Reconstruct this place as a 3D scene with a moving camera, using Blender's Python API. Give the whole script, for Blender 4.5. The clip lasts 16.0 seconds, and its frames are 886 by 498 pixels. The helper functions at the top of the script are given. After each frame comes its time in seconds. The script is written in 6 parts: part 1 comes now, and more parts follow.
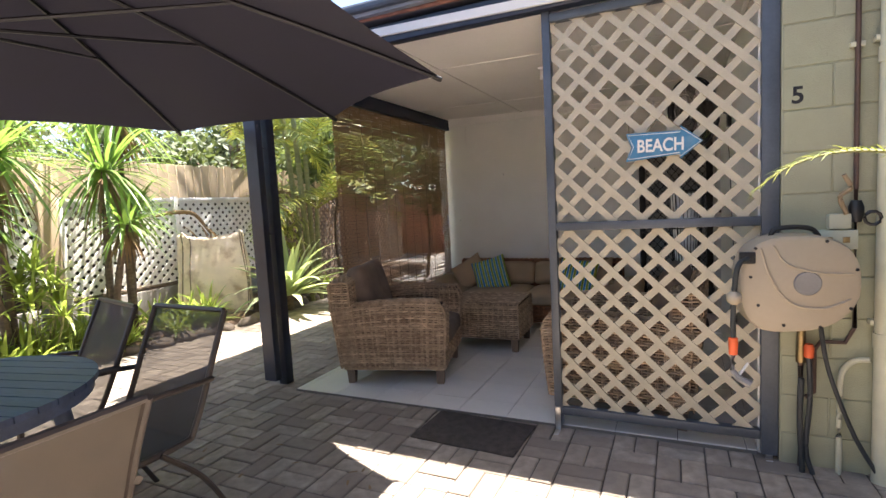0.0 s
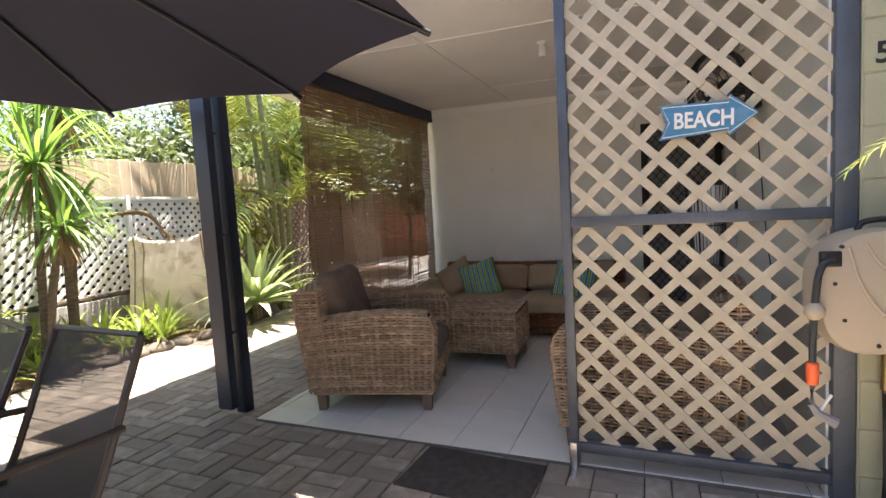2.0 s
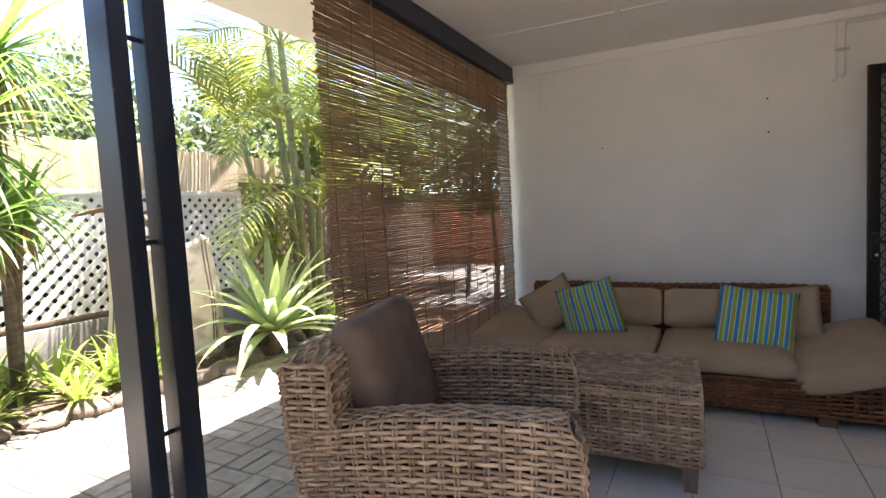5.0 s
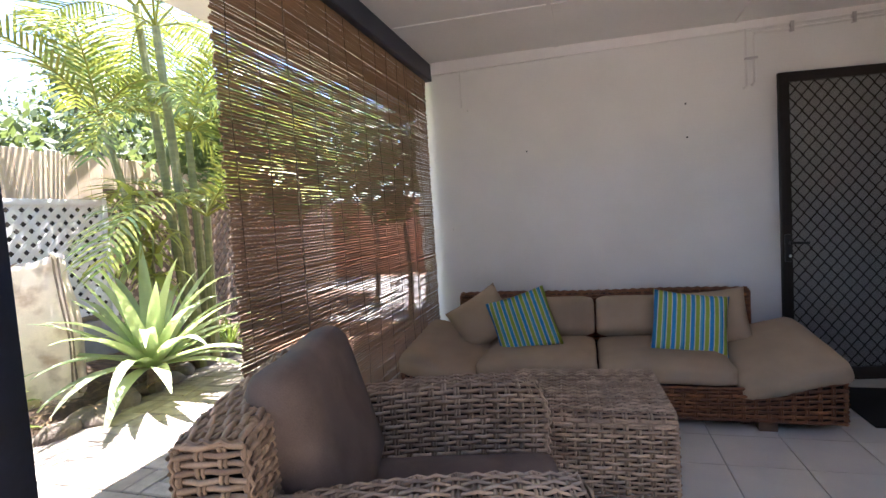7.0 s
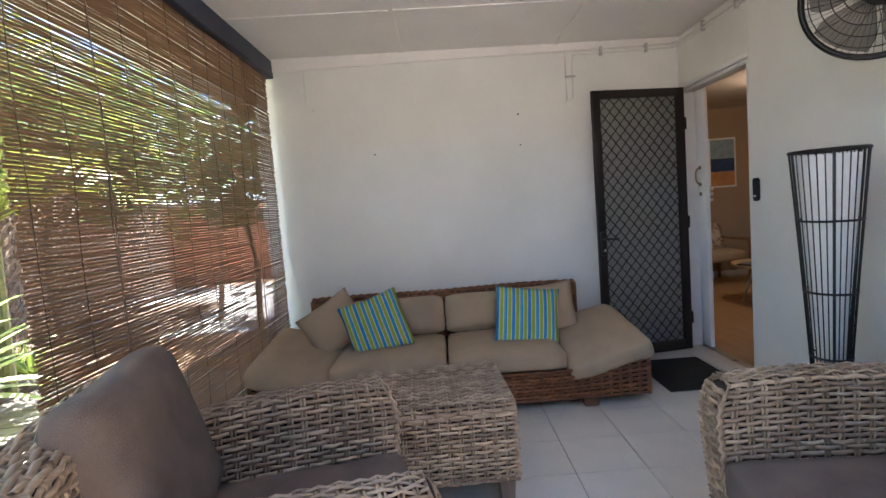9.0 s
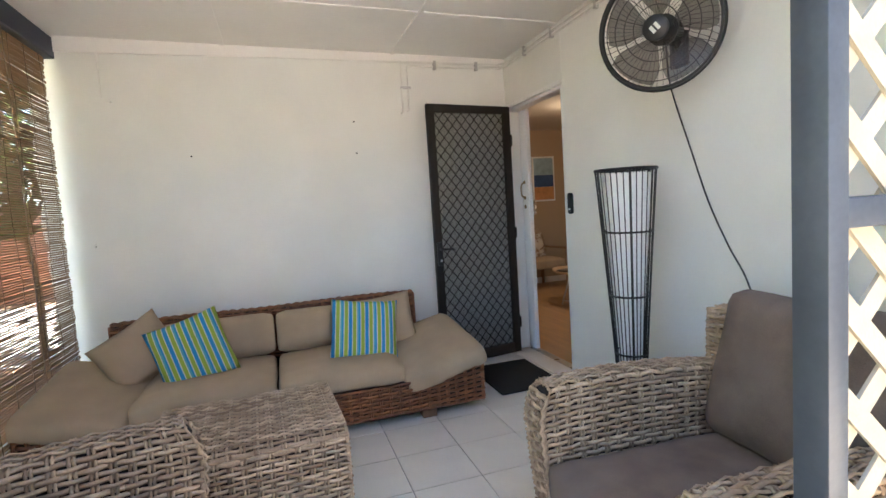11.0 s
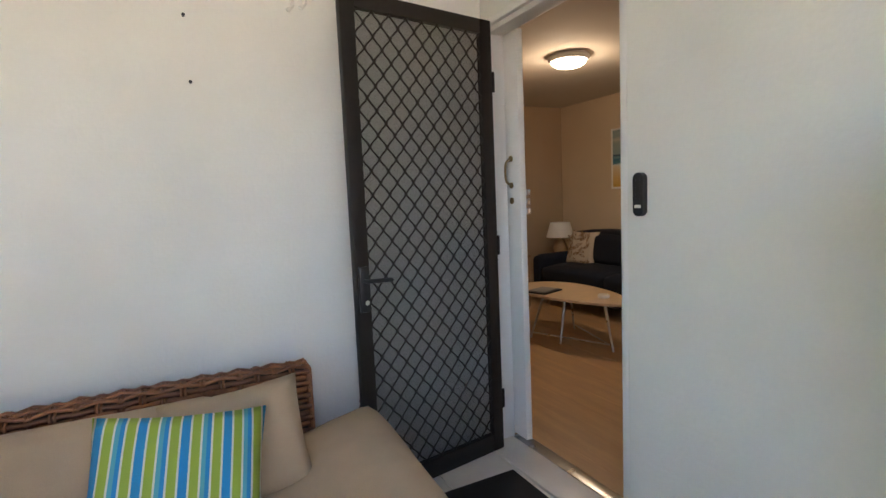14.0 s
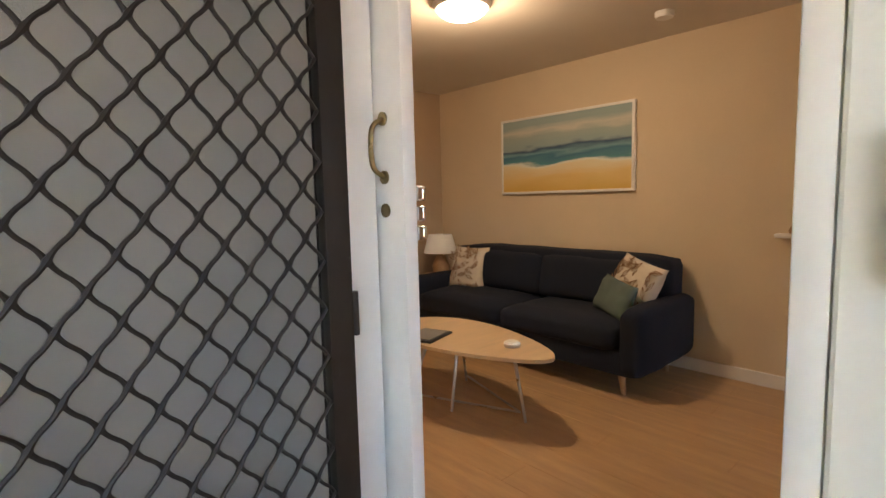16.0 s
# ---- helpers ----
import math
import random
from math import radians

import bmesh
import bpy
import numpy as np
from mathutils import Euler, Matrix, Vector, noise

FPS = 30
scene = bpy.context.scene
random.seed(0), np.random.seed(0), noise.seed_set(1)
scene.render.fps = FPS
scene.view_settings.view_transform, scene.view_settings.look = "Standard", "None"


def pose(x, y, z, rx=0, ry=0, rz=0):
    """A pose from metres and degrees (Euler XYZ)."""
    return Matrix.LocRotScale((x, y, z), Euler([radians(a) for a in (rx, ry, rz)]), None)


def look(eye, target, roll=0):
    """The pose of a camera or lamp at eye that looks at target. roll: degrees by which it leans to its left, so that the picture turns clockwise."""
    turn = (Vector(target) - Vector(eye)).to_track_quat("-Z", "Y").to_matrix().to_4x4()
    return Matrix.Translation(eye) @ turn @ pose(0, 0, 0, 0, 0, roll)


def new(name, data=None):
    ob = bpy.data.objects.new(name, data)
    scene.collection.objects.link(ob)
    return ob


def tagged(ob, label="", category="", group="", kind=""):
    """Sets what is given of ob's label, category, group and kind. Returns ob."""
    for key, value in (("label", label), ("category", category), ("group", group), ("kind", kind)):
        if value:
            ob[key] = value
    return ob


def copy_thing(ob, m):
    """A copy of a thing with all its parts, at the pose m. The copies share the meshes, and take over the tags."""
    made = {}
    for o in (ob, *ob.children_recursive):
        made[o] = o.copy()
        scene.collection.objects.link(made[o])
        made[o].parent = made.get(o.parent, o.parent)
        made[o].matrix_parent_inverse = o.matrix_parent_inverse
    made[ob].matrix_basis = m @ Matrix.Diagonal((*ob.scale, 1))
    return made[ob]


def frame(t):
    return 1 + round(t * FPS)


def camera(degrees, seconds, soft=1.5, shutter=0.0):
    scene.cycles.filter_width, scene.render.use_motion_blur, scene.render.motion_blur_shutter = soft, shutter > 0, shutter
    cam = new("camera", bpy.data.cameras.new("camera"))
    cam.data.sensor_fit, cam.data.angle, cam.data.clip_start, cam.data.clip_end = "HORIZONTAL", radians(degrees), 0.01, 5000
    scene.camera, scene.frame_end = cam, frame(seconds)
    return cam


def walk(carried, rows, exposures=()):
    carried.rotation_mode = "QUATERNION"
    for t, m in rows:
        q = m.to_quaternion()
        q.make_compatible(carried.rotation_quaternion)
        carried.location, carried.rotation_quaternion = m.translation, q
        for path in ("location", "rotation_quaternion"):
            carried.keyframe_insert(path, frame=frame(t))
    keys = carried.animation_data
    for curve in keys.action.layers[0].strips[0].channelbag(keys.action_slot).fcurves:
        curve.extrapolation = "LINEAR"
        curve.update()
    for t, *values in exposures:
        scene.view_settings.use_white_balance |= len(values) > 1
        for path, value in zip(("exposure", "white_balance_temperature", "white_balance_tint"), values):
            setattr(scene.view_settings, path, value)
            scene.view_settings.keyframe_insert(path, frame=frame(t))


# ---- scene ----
cam = camera(82.8, 16.0)
PATH = [
    (0, (0.057, 0.113, 1.384), (-0.789, 1.917, 1.207), -3.1),
    (0.5, (0.054, 0.112, 1.378), (-0.744, 1.938, 1.207), -3.4),
    (1, (0.001, 0.189, 1.363), (-0.779, 2.023, 1.198), -3.5),
    (1.5, (-0.089, 0.369, 1.357), (-0.862, 2.206, 1.19), -3.6),
    (2, (-0.227, 0.616, 1.329), (-1.0, 2.453, 1.16), -3.3),
    (2.5, (-0.408, 0.891, 1.323), (-1.182, 2.726, 1.14), -3.4),
    (3, (-0.597, 1.179, 1.313), (-1.427, 2.989, 1.123), -3.5),
    (3.5, (-0.756, 1.397, 1.306), (-1.673, 3.165, 1.131), -3.3),
    (6, (-1.446, 2.389, 1.244), (-2.377, 4.156, 1.131), -2.9),
    (6.5, (-1.512, 2.402, 1.256), (-2.257, 4.255, 1.135), -3.35),
    (7, (-1.543, 2.406, 1.265), (-2.099, 4.323, 1.137), -3.8),
    (7.5, (-1.538, 2.402, 1.282), (-1.953, 4.353, 1.14), -4.1),
    (8, (-1.518, 2.406, 1.273), (-1.794, 4.381, 1.127), -4.1),
    (8.5, (-1.509, 2.414, 1.266), (-1.651, 4.403, 1.117), -4.2),
    (9, (-1.5, 2.416, 1.269), (-1.498, 4.41, 1.108), -4.4),
    (9.5, (-1.475, 2.407, 1.27), (-1.317, 4.394, 1.101), -4.6),
    (10, (-1.465, 2.402, 1.264), (-1.089, 4.359, 1.094), -4.5),
    (12.5, (-1.217, 3.226, 1.268), (-0.523, 5.094, 1.093), -3.2),
    (13, (-1.1, 3.592, 1.27), (-0.366, 5.444, 1.085), -3.0),
    (13.5, (-0.99, 3.936, 1.271), (-0.216, 5.769, 1.07), -2.7),
    (14, (-0.885, 4.299, 1.25), (0.013, 6.074, 1.052), -2.5),
    (14.5, (-0.715, 4.628, 1.24), (0.308, 6.335, 1.037), -2.4),
    (15, (-0.503, 4.945, 1.246), (0.601, 6.599, 1.036), -2.1),
    (15.5, (-0.3, 5.237, 1.254), (0.935, 6.796, 1.039), -1.5),
    (16, (-0.12, 5.423, 1.248), (1.21, 6.904, 1.052), -1.4),
]
walk(cam, [(t, look(eye, target, roll)) for t, eye, target, roll in PATH],
     exposures=[(0, 2.62, 6550, 16), (2, 2.7, 6550, 16), (3.5, 3.15, 6400, 16), (6.5, 3.22, 5900, 19), (7.2, 3.46, 5750, 20), (8.5, 3.5, 5650, 17), (9.2, 4.12, 5750, 11), (10, 4.5, 5900, 10), (12.5, 4.22, 5900, 8), (13, 4.38, 5950, 8), (14, 4.48, 6000, 9), (15, 4.8, 6150, 11), (16, 5.25, 6450, 11)])

# ---- world, sun and lights ----
world = bpy.data.worlds.new("world")
scene.world = world
world.use_nodes = True
wn = world.node_tree.nodes
sky = wn.new("ShaderNodeTexSky")
sky.sky_type, sky.sun_disc = "NISHITA", False
SUN = Vector((0.22, 0.34, 2.1)).normalized()
sky.sun_elevation = math.asin(SUN.z)
sky.sun_rotation = math.atan2(SUN.x, SUN.y)
world.node_tree.links.new(sky.outputs[0], wn["Background"].inputs[0])
wn["Background"].inputs[1].default_value = 0.075
sun = new("sun", bpy.data.lights.new("sun", "SUN"))
sun.data.energy, sun.data.angle, sun.data.color = 5.0, radians(0.55), (1.0, 0.96, 0.88)
sun.matrix_world = look(SUN * 20, (0, 0, 0))


# ---- materials ----
def material(name, color, rough=0.6, metal=0.0, var=0.18, scale=12.0, fine=90.0, bump=0.15, depth=0.004,
             stain=None, stain_scale=1.5, stain_amount=0.35, rand=0.0, island=0.0, stretch=(1, 1, 1), spec=0.5, hue=None):
    """A surface with grain at two scales, stains of their own shape, relief, and a chance shade per piece."""
    m = bpy.data.materials.new(name)
    m.use_nodes = True
    n, l = m.node_tree.nodes, m.node_tree.links
    b = n["Principled BSDF"]
    b.inputs["Roughness"].default_value, b.inputs["Metallic"].default_value = rough, metal
    b.inputs["Specular IOR Level"].default_value = spec
    co = n.new("ShaderNodeTexCoord")
    mp = n.new("ShaderNodeMapping")
    mp.inputs["Scale"].default_value = stretch
    l.new(co.outputs["Object"], mp.inputs[0])

    def tex(sc, det=4.0):
        t = n.new("ShaderNodeTexNoise")
        t.inputs["Scale"].default_value, t.inputs["Detail"].default_value = sc, det
        l.new(mp.outputs[0], t.inputs["Vector"])
        return t

    def blend(fac, a, c, kind="MIX"):
        x = n.new("ShaderNodeMix")
        x.data_type, x.blend_type = "RGBA", kind
        for sock, val in ((x.inputs[0], fac), (x.inputs[6], a), (x.inputs[7], c)):
            if hasattr(val, "links"):
                l.new(val, sock)
            else:
                sock.default_value = val
        return x.outputs[2]

    def ramp(src, lo, hi):
        r = n.new("ShaderNodeMapRange")
        r.inputs[1].default_value, r.inputs[2].default_value = lo, hi
        l.new(src, r.inputs[0])
        return r.outputs[0]

    coarse, grain = tex(scale), tex(fine, 2.0)
    dark = tuple(c * (1 - var) for c in color) + (1,)
    lite = tuple(min(1, c * (1 + var)) for c in color) + (1,)
    col = blend(ramp(coarse.outputs[0], 0.3, 0.7), dark, lite)
    g = blend(ramp(grain.outputs[0], 0.3, 0.7), (1 - var * 0.6,) * 3 + (1,), (1, 1, 1, 1))
    col = blend(1.0, col, g, "MULTIPLY")
    if stain:
        st = tex(stain_scale, 6.0)
        k = n.new("ShaderNodeMath")
        k.operation = "MULTIPLY"
        k.inputs[1].default_value = stain_amount
        l.new(ramp(st.outputs[0], 0.5, 0.7), k.inputs[0])
        col = blend(k.outputs[0], col, tuple(stain) + (1,))
    if rand or island:
        src = n.new("ShaderNodeObjectInfo").outputs["Random"] if rand else n.new("ShaderNodeNewGeometry").outputs["Random Per Island"]
        a = rand or island
        other = hue or tuple(c * 0.5 for c in color)
        k = n.new("ShaderNodeMath")
        k.operation = "MULTIPLY"
        k.inputs[1].default_value = a
        l.new(src, k.inputs[0])
        col = blend(k.outputs[0], col, tuple(other) + (1,))
    l.new(col, b.inputs["Base Color"])
    r = n.new("ShaderNodeMapRange")
    r.inputs[3].default_value, r.inputs[4].default_value = max(0.02, rough - 0.1), min(1, rough + 0.1)
    l.new(coarse.outputs[0], r.inputs[0])
    l.new(r.outputs[0], b.inputs["Roughness"])
    if bump:
        bp = n.new("ShaderNodeBump")
        bp.inputs["Strength"].default_value, bp.inputs["Distance"].default_value = bump, depth
        l.new(grain.outputs[0], bp.inputs["Height"])
        l.new(bp.outputs[0], b.inputs["Normal"])
    return m


def see_through(m, amount):
    """Turns a surface into an open weave that lets part of the light straight through."""
    n, l = m.node_tree.nodes, m.node_tree.links
    mix, tr = n.new("ShaderNodeMixShader"), n.new("ShaderNodeBsdfTransparent")
    mix.inputs[0].default_value = amount
    l.new(n["Principled BSDF"].outputs[0], mix.inputs[1])
    l.new(tr.outputs[0], mix.inputs[2])
    l.new(mix.outputs[0], n["Material Output"].inputs[0])
    return m


def leafy(m, amount=0.35, color=(0.35, 0.5, 0.08)):
    """Lets light shine through thin leaves."""
    n, l = m.node_tree.nodes, m.node_tree.links
    mix, tr = n.new("ShaderNodeMixShader"), n.new("ShaderNodeBsdfTranslucent")
    tr.inputs[0].default_value = (*color, 1)
    mix.inputs[0].default_value = amount
    l.new(n["Principled BSDF"].outputs[0], mix.inputs[1])
    l.new(tr.outputs[0], mix.inputs[2])
    l.new(mix.outputs[0], n["Material Output"].inputs[0])
    return m


def glow(name, color, strength):
    m = bpy.data.materials.new(name)
    m.use_nodes = True
    b = m.node_tree.nodes["Principled BSDF"]
    b.inputs["Base Color"].default_value = (0.9, 0.88, 0.8, 1)
    b.inputs["Emission Color"].default_value = (*color, 1)
    b.inputs["Emission Strength"].default_value = strength
    return m


def bagged_brick(m):
    """Faint courses of brick showing through thick paint."""
    n, l = m.node_tree.nodes, m.node_tree.links
    co, sep, cmb = n.new("ShaderNodeTexCoord"), n.new("ShaderNodeSeparateXYZ"), n.new("ShaderNodeCombineXYZ")
    l.new(co.outputs["Object"], sep.inputs[0])
    add = n.new("ShaderNodeMath")
    l.new(sep.outputs[0], add.inputs[0])
    l.new(sep.outputs[1], add.inputs[1])
    l.new(add.outputs[0], cmb.inputs[0])
    l.new(sep.outputs[2], cmb.inputs[1])
    br = n.new("ShaderNodeTexBrick")
    br.inputs["Scale"].default_value = 1.0
    br.inputs["Brick Width"].default_value, br.inputs["Row Height"].default_value = 0.24, 0.086
    br.inputs["Mortar Size"].default_value, br.inputs["Mortar Smooth"].default_value = 0.012, 1.0
    br.inputs["Color1"].default_value = br.inputs["Color2"].default_value = (1, 1, 1, 1)
    br.inputs["Mortar"].default_value = (0, 0, 0, 1)
    wob = n.new("ShaderNodeTexNoise")
    wob.inputs["Scale"].default_value = 7.0
    mix = n.new("ShaderNodeMath")
    mix.operation = "MULTIPLY_ADD"
    mix.inputs[1].default_value = 0.55
    l.new(co.outputs["Object"], wob.inputs["Vector"])
    l.new(cmb.outputs[0], br.inputs["Vector"])
    l.new(br.outputs["Color"], mix.inputs[0])
    l.new(wob.outputs[0], mix.inputs[2])
    bp = n.new("ShaderNodeBump")
    bp.inputs["Strength"].default_value, bp.inputs["Distance"].default_value = 0.10, 0.004
    l.new(mix.outputs[0], bp.inputs["Height"])
    old = n["Principled BSDF"].inputs["Normal"].links[0].from_socket
    l.new(old, bp.inputs["Normal"])
    l.new(bp.outputs[0], n["Principled BSDF"].inputs["Normal"])
    return m


M = {}
M["wall_white"] = bagged_brick(material("painted_render_white", (0.78, 0.775, 0.725), 0.75, var=0.03, scale=3, fine=70, bump=0.25, depth=0.003, stain=(0.64, 0.635, 0.575), stain_scale=1.3, stain_amount=0.3))
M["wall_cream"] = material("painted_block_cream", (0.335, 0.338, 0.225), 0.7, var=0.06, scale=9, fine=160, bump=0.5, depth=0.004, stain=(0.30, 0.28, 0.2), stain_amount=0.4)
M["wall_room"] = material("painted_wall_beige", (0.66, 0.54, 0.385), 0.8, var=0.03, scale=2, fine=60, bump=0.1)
# room wall colour darkened to hold the dimness far from the lamp
M["wall_room_dim"] = material("painted_wall_beige_dimmed", (0.42, 0.31, 0.20), 0.8, var=0.04, scale=2, fine=60, bump=0.1)
# off-white lowered in colour for the little light the lamp sends up
M["ceiling_room"] = material("painted_ceiling_dimmed", (0.62, 0.56, 0.48), 0.85, var=0.03, scale=2, fine=60, bump=0.08)
M["ceiling"] = material("ceiling_sheet_white", (0.84, 0.82, 0.78), 0.8, var=0.04, scale=1.5, fine=40, bump=0.1, stain=(0.70, 0.67, 0.62), stain_scale=0.8)
M["navy"] = material("navy_gloss_paint", (0.015, 0.023, 0.046), 0.38, var=0.25, scale=5, fine=60, bump=0.12)
M["frame_grey"] = material("grey_blue_frame_paint", (0.075, 0.088, 0.105), 0.4, var=0.2, scale=6, fine=70, bump=0.12)
M["lattice_cream"] = material("cream_lattice_paint", (0.47, 0.42, 0.305), 0.6, var=0.08, scale=14, fine=120, bump=0.3, rand=0.12, hue=(0.44, 0.37, 0.245))
M["lattice_white"] = material("weathered_white_lattice", (0.80, 0.78, 0.73), 0.7, var=0.1, scale=8, fine=90, bump=0.3, rand=0.25, hue=(0.68, 0.64, 0.57))
M["lattice_brown"] = material("brown_lattice_timber", (0.16, 0.11, 0.07), 0.8, var=0.2, scale=9, fine=80, rand=0.3)
M["paling"] = material("pine_paling", (0.58, 0.45, 0.31), 0.8, var=0.2, scale=5, fine=60, bump=0.4, stretch=(1, 1, 0.12), rand=0.4, hue=(0.46, 0.33, 0.2))
M["paver"] = material("clay_paver", (0.40, 0.33, 0.255), 0.82, var=0.3, scale=14, fine=170, bump=0.7, depth=0.004, stain=(0.10, 0.09, 0.08), stain_scale=2.5, stain_amount=0.45, rand=0.85, hue=(0.20, 0.16, 0.125))
M["paver_rest"] = material("clay_paver_far", (0.40, 0.33, 0.255), 0.82, var=0.3, scale=14, fine=170, bump=0.7, depth=0.004, stain=(0.10, 0.09, 0.08), stain_scale=2.5, stain_amount=0.45, island=0.85, hue=(0.20, 0.16, 0.125))
M["joint"] = material("sandy_joint", (0.085, 0.07, 0.055), 0.95, var=0.3, scale=20, fine=200, bump=0.6)
M["soil"] = material("garden_soil_mulch", (0.12, 0.075, 0.045), 0.95, var=0.5, scale=16, fine=120, bump=1.0, depth=0.02)
M["grass"] = material("red_brown_earth", (0.24, 0.135, 0.075), 0.95, var=0.4, scale=6, fine=60, bump=0.8, depth=0.03)
M["tile"] = material("cream_floor_tile", (0.77, 0.73, 0.65), 0.32, var=0.05, scale=5, fine=60, bump=0.08, stain=(0.52, 0.48, 0.42), stain_scale=2, stain_amount=0.25, rand=0.12, hue=(0.68, 0.64, 0.56))
M["grout"] = material("grey_grout", (0.15, 0.135, 0.115), 0.9, var=0.2)
M["laminate"] = material("laminate_oak_floor", (0.50, 0.31, 0.15), 0.4, var=0.14, scale=3, fine=30, bump=0.05, stretch=(6, 0.7, 1), rand=0.2, hue=(0.42, 0.25, 0.11))
M["wicker"] = material("grey_kubu_rattan", (0.60, 0.44, 0.285), 0.62, var=0.3, scale=16, fine=140, bump=0.4, island=0.78, hue=(0.20, 0.125, 0.075))
# near-black filler colour for the shade seen between woven strands
M["weave_gap_shade"] = material("hollow_shade", (0.035, 0.025, 0.018), 0.9)
M["abaca"] = material("red_brown_woven_leaf", (0.30, 0.125, 0.05), 0.6, var=0.35, scale=18, fine=130, bump=0.5, island=0.7, hue=(0.085, 0.034, 0.018))
M["cushion_dark"] = material("dark_brown_suede", (0.18, 0.134, 0.104), 0.9, var=0.25, scale=7, fine=260, bump=0.35, stain=(0.14, 0.115, 0.1), stain_scale=4, stain_amount=0.5)
M["cushion_tan"] = material("tan_canvas", (0.43, 0.325, 0.21), 0.9, var=0.1, scale=5, fine=330, bump=0.35, stain=(0.34, 0.25, 0.16), stain_scale=3, stain_amount=0.3)
M["piping"] = material("tan_piping", (0.25, 0.19, 0.13), 0.9)
M["wood_leg"] = material("brown_wood_leg", (0.16, 0.09, 0.05), 0.5, var=0.25, scale=8, fine=70, stretch=(1, 1, 0.2))
M["wood_leg_grey"] = material("weathered_wood_leg", (0.17, 0.12, 0.085), 0.6, var=0.25, scale=8, fine=70, stretch=(1, 1, 0.2))
M["bronze"] = material("dark_bronze_aluminium", (0.017, 0.013, 0.010), 0.48, var=0.2, bump=0.05, spec=0.35)
M["flyscreen"] = see_through(material("black_insect_mesh", (0.03, 0.03, 0.03), 0.6, var=0.1, bump=0), 0.71)
M["gloss_white"] = material("white_gloss_trim", (0.80, 0.79, 0.76), 0.35, var=0.03, scale=6, fine=50, bump=0.08, stain=(0.55, 0.48, 0.4), stain_scale=6, stain_amount=0.2)
M["brass"] = material("tarnished_brass", (0.30, 0.22, 0.11), 0.35, metal=1.0, var=0.25, bump=0.05)
M["chrome"] = material("chrome", (0.75, 0.75, 0.75), 0.15, metal=1.0, var=0.05, bump=0)
M["black"] = material("black_plastic", (0.012, 0.012, 0.013), 0.4, var=0.15, bump=0.05)
M["rattan_black"] = material("black_lacquered_cane", (0.012, 0.011, 0.011), 0.45, var=0.3, scale=30, bump=0.2)
M["shade"] = leafy(material("white_paper_shade", (0.90, 0.90, 0.88), 0.8, var=0.04, scale=6, fine=60, bump=0.1), 0.12, (0.8, 0.8, 0.78))
M["mat_black"] = material("black_door_mat", (0.012, 0.012, 0.012), 0.95, var=0.3, scale=30, fine=300, bump=0.8)
M["mat_brown"] = material("dark_doormat", (0.07, 0.056, 0.046), 0.95, var=0.35, scale=20, fine=300, bump=0.9)
M["bamboo"] = leafy(material("brown_bamboo_slat", (0.31, 0.215, 0.14), 0.6, var=0.3, scale=10, fine=80, bump=0.3, stretch=(1, 0.1, 1), rand=0.5, hue=(0.19, 0.12, 0.07)), 0.42, (0.50, 0.33, 0.20))
M["cord"] = material("brown_cord", (0.11, 0.07, 0.04), 0.9)
M["cord_pale"] = material("pull_cord", (0.24, 0.17, 0.11), 0.9)
M["umbrella"] = material("charcoal_umbrella_cloth", (0.021, 0.021, 0.043), 0.9, var=0.12, scale=4, fine=300, bump=0.2)
M["gunmetal"] = material("gunmetal_tube", (0.035, 0.035, 0.042), 0.4, metal=0.6, var=0.15, bump=0.05)
M["bronze_tube"] = material("bronze_powdercoat", (0.055, 0.042, 0.034), 0.4, var=0.2, bump=0.08)
M["sling"] = see_through(material("black_sling_mesh", (0.035, 0.031, 0.03), 0.7, var=0.15, scale=6, fine=400, bump=0.2), 0.15)
M["sling_tan"] = see_through(material("brown_sling_mesh", (0.10, 0.082, 0.065), 0.7, var=0.12, scale=6, fine=400, bump=0.2), 0.15)
M["blue_wood"] = material("blue_stained_timber", (0.07, 0.10, 0.18), 0.5, var=0.3, scale=7, fine=70, bump=0.3, stretch=(0.25, 1, 1), rand=0.3)
M["reel"] = material("beige_reel_plastic", (0.37, 0.31, 0.225), 0.5, var=0.05, scale=4, fine=60, bump=0.05, stain=(0.33, 0.27, 0.195), stain_amount=0.3)
M["reel_grey"] = material("grey_plastic", (0.22, 0.21, 0.20), 0.5, var=0.1, bump=0.05)
M["orange"] = material("orange_fitting", (0.75, 0.12, 0.03), 0.45, var=0.1, bump=0.03)
M["hose"] = material("dark_hose", (0.02, 0.026, 0.03), 0.5, var=0.2, bump=0.05)
M["pipe_cream"] = material("cream_painted_pipe", (0.50, 0.49, 0.36), 0.5, var=0.06, bump=0.1)
M["copper"] = material("painted_copper_pipe", (0.30, 0.13, 0.08), 0.5, var=0.25, bump=0.1)
M["old_copper"] = material("brown_old_pipe", (0.09, 0.05, 0.035), 0.6, var=0.3, bump=0.2)
M["sign_blue"] = material("blue_sign_paint", (0.045, 0.19, 0.33), 0.5, var=0.15, scale=20, stain=(0.2, 0.33, 0.4), stain_scale=12, stain_amount=0.3)
M["sign_white"] = material("white_sign_paint", (0.75, 0.74, 0.68), 0.6, var=0.06, bump=0.05)
M["rope"] = material("jute_string", (0.30, 0.22, 0.13), 0.9)
M["pvc_white"] = material("white_conduit", (0.76, 0.75, 0.70), 0.45, var=0.04, bump=0.04)
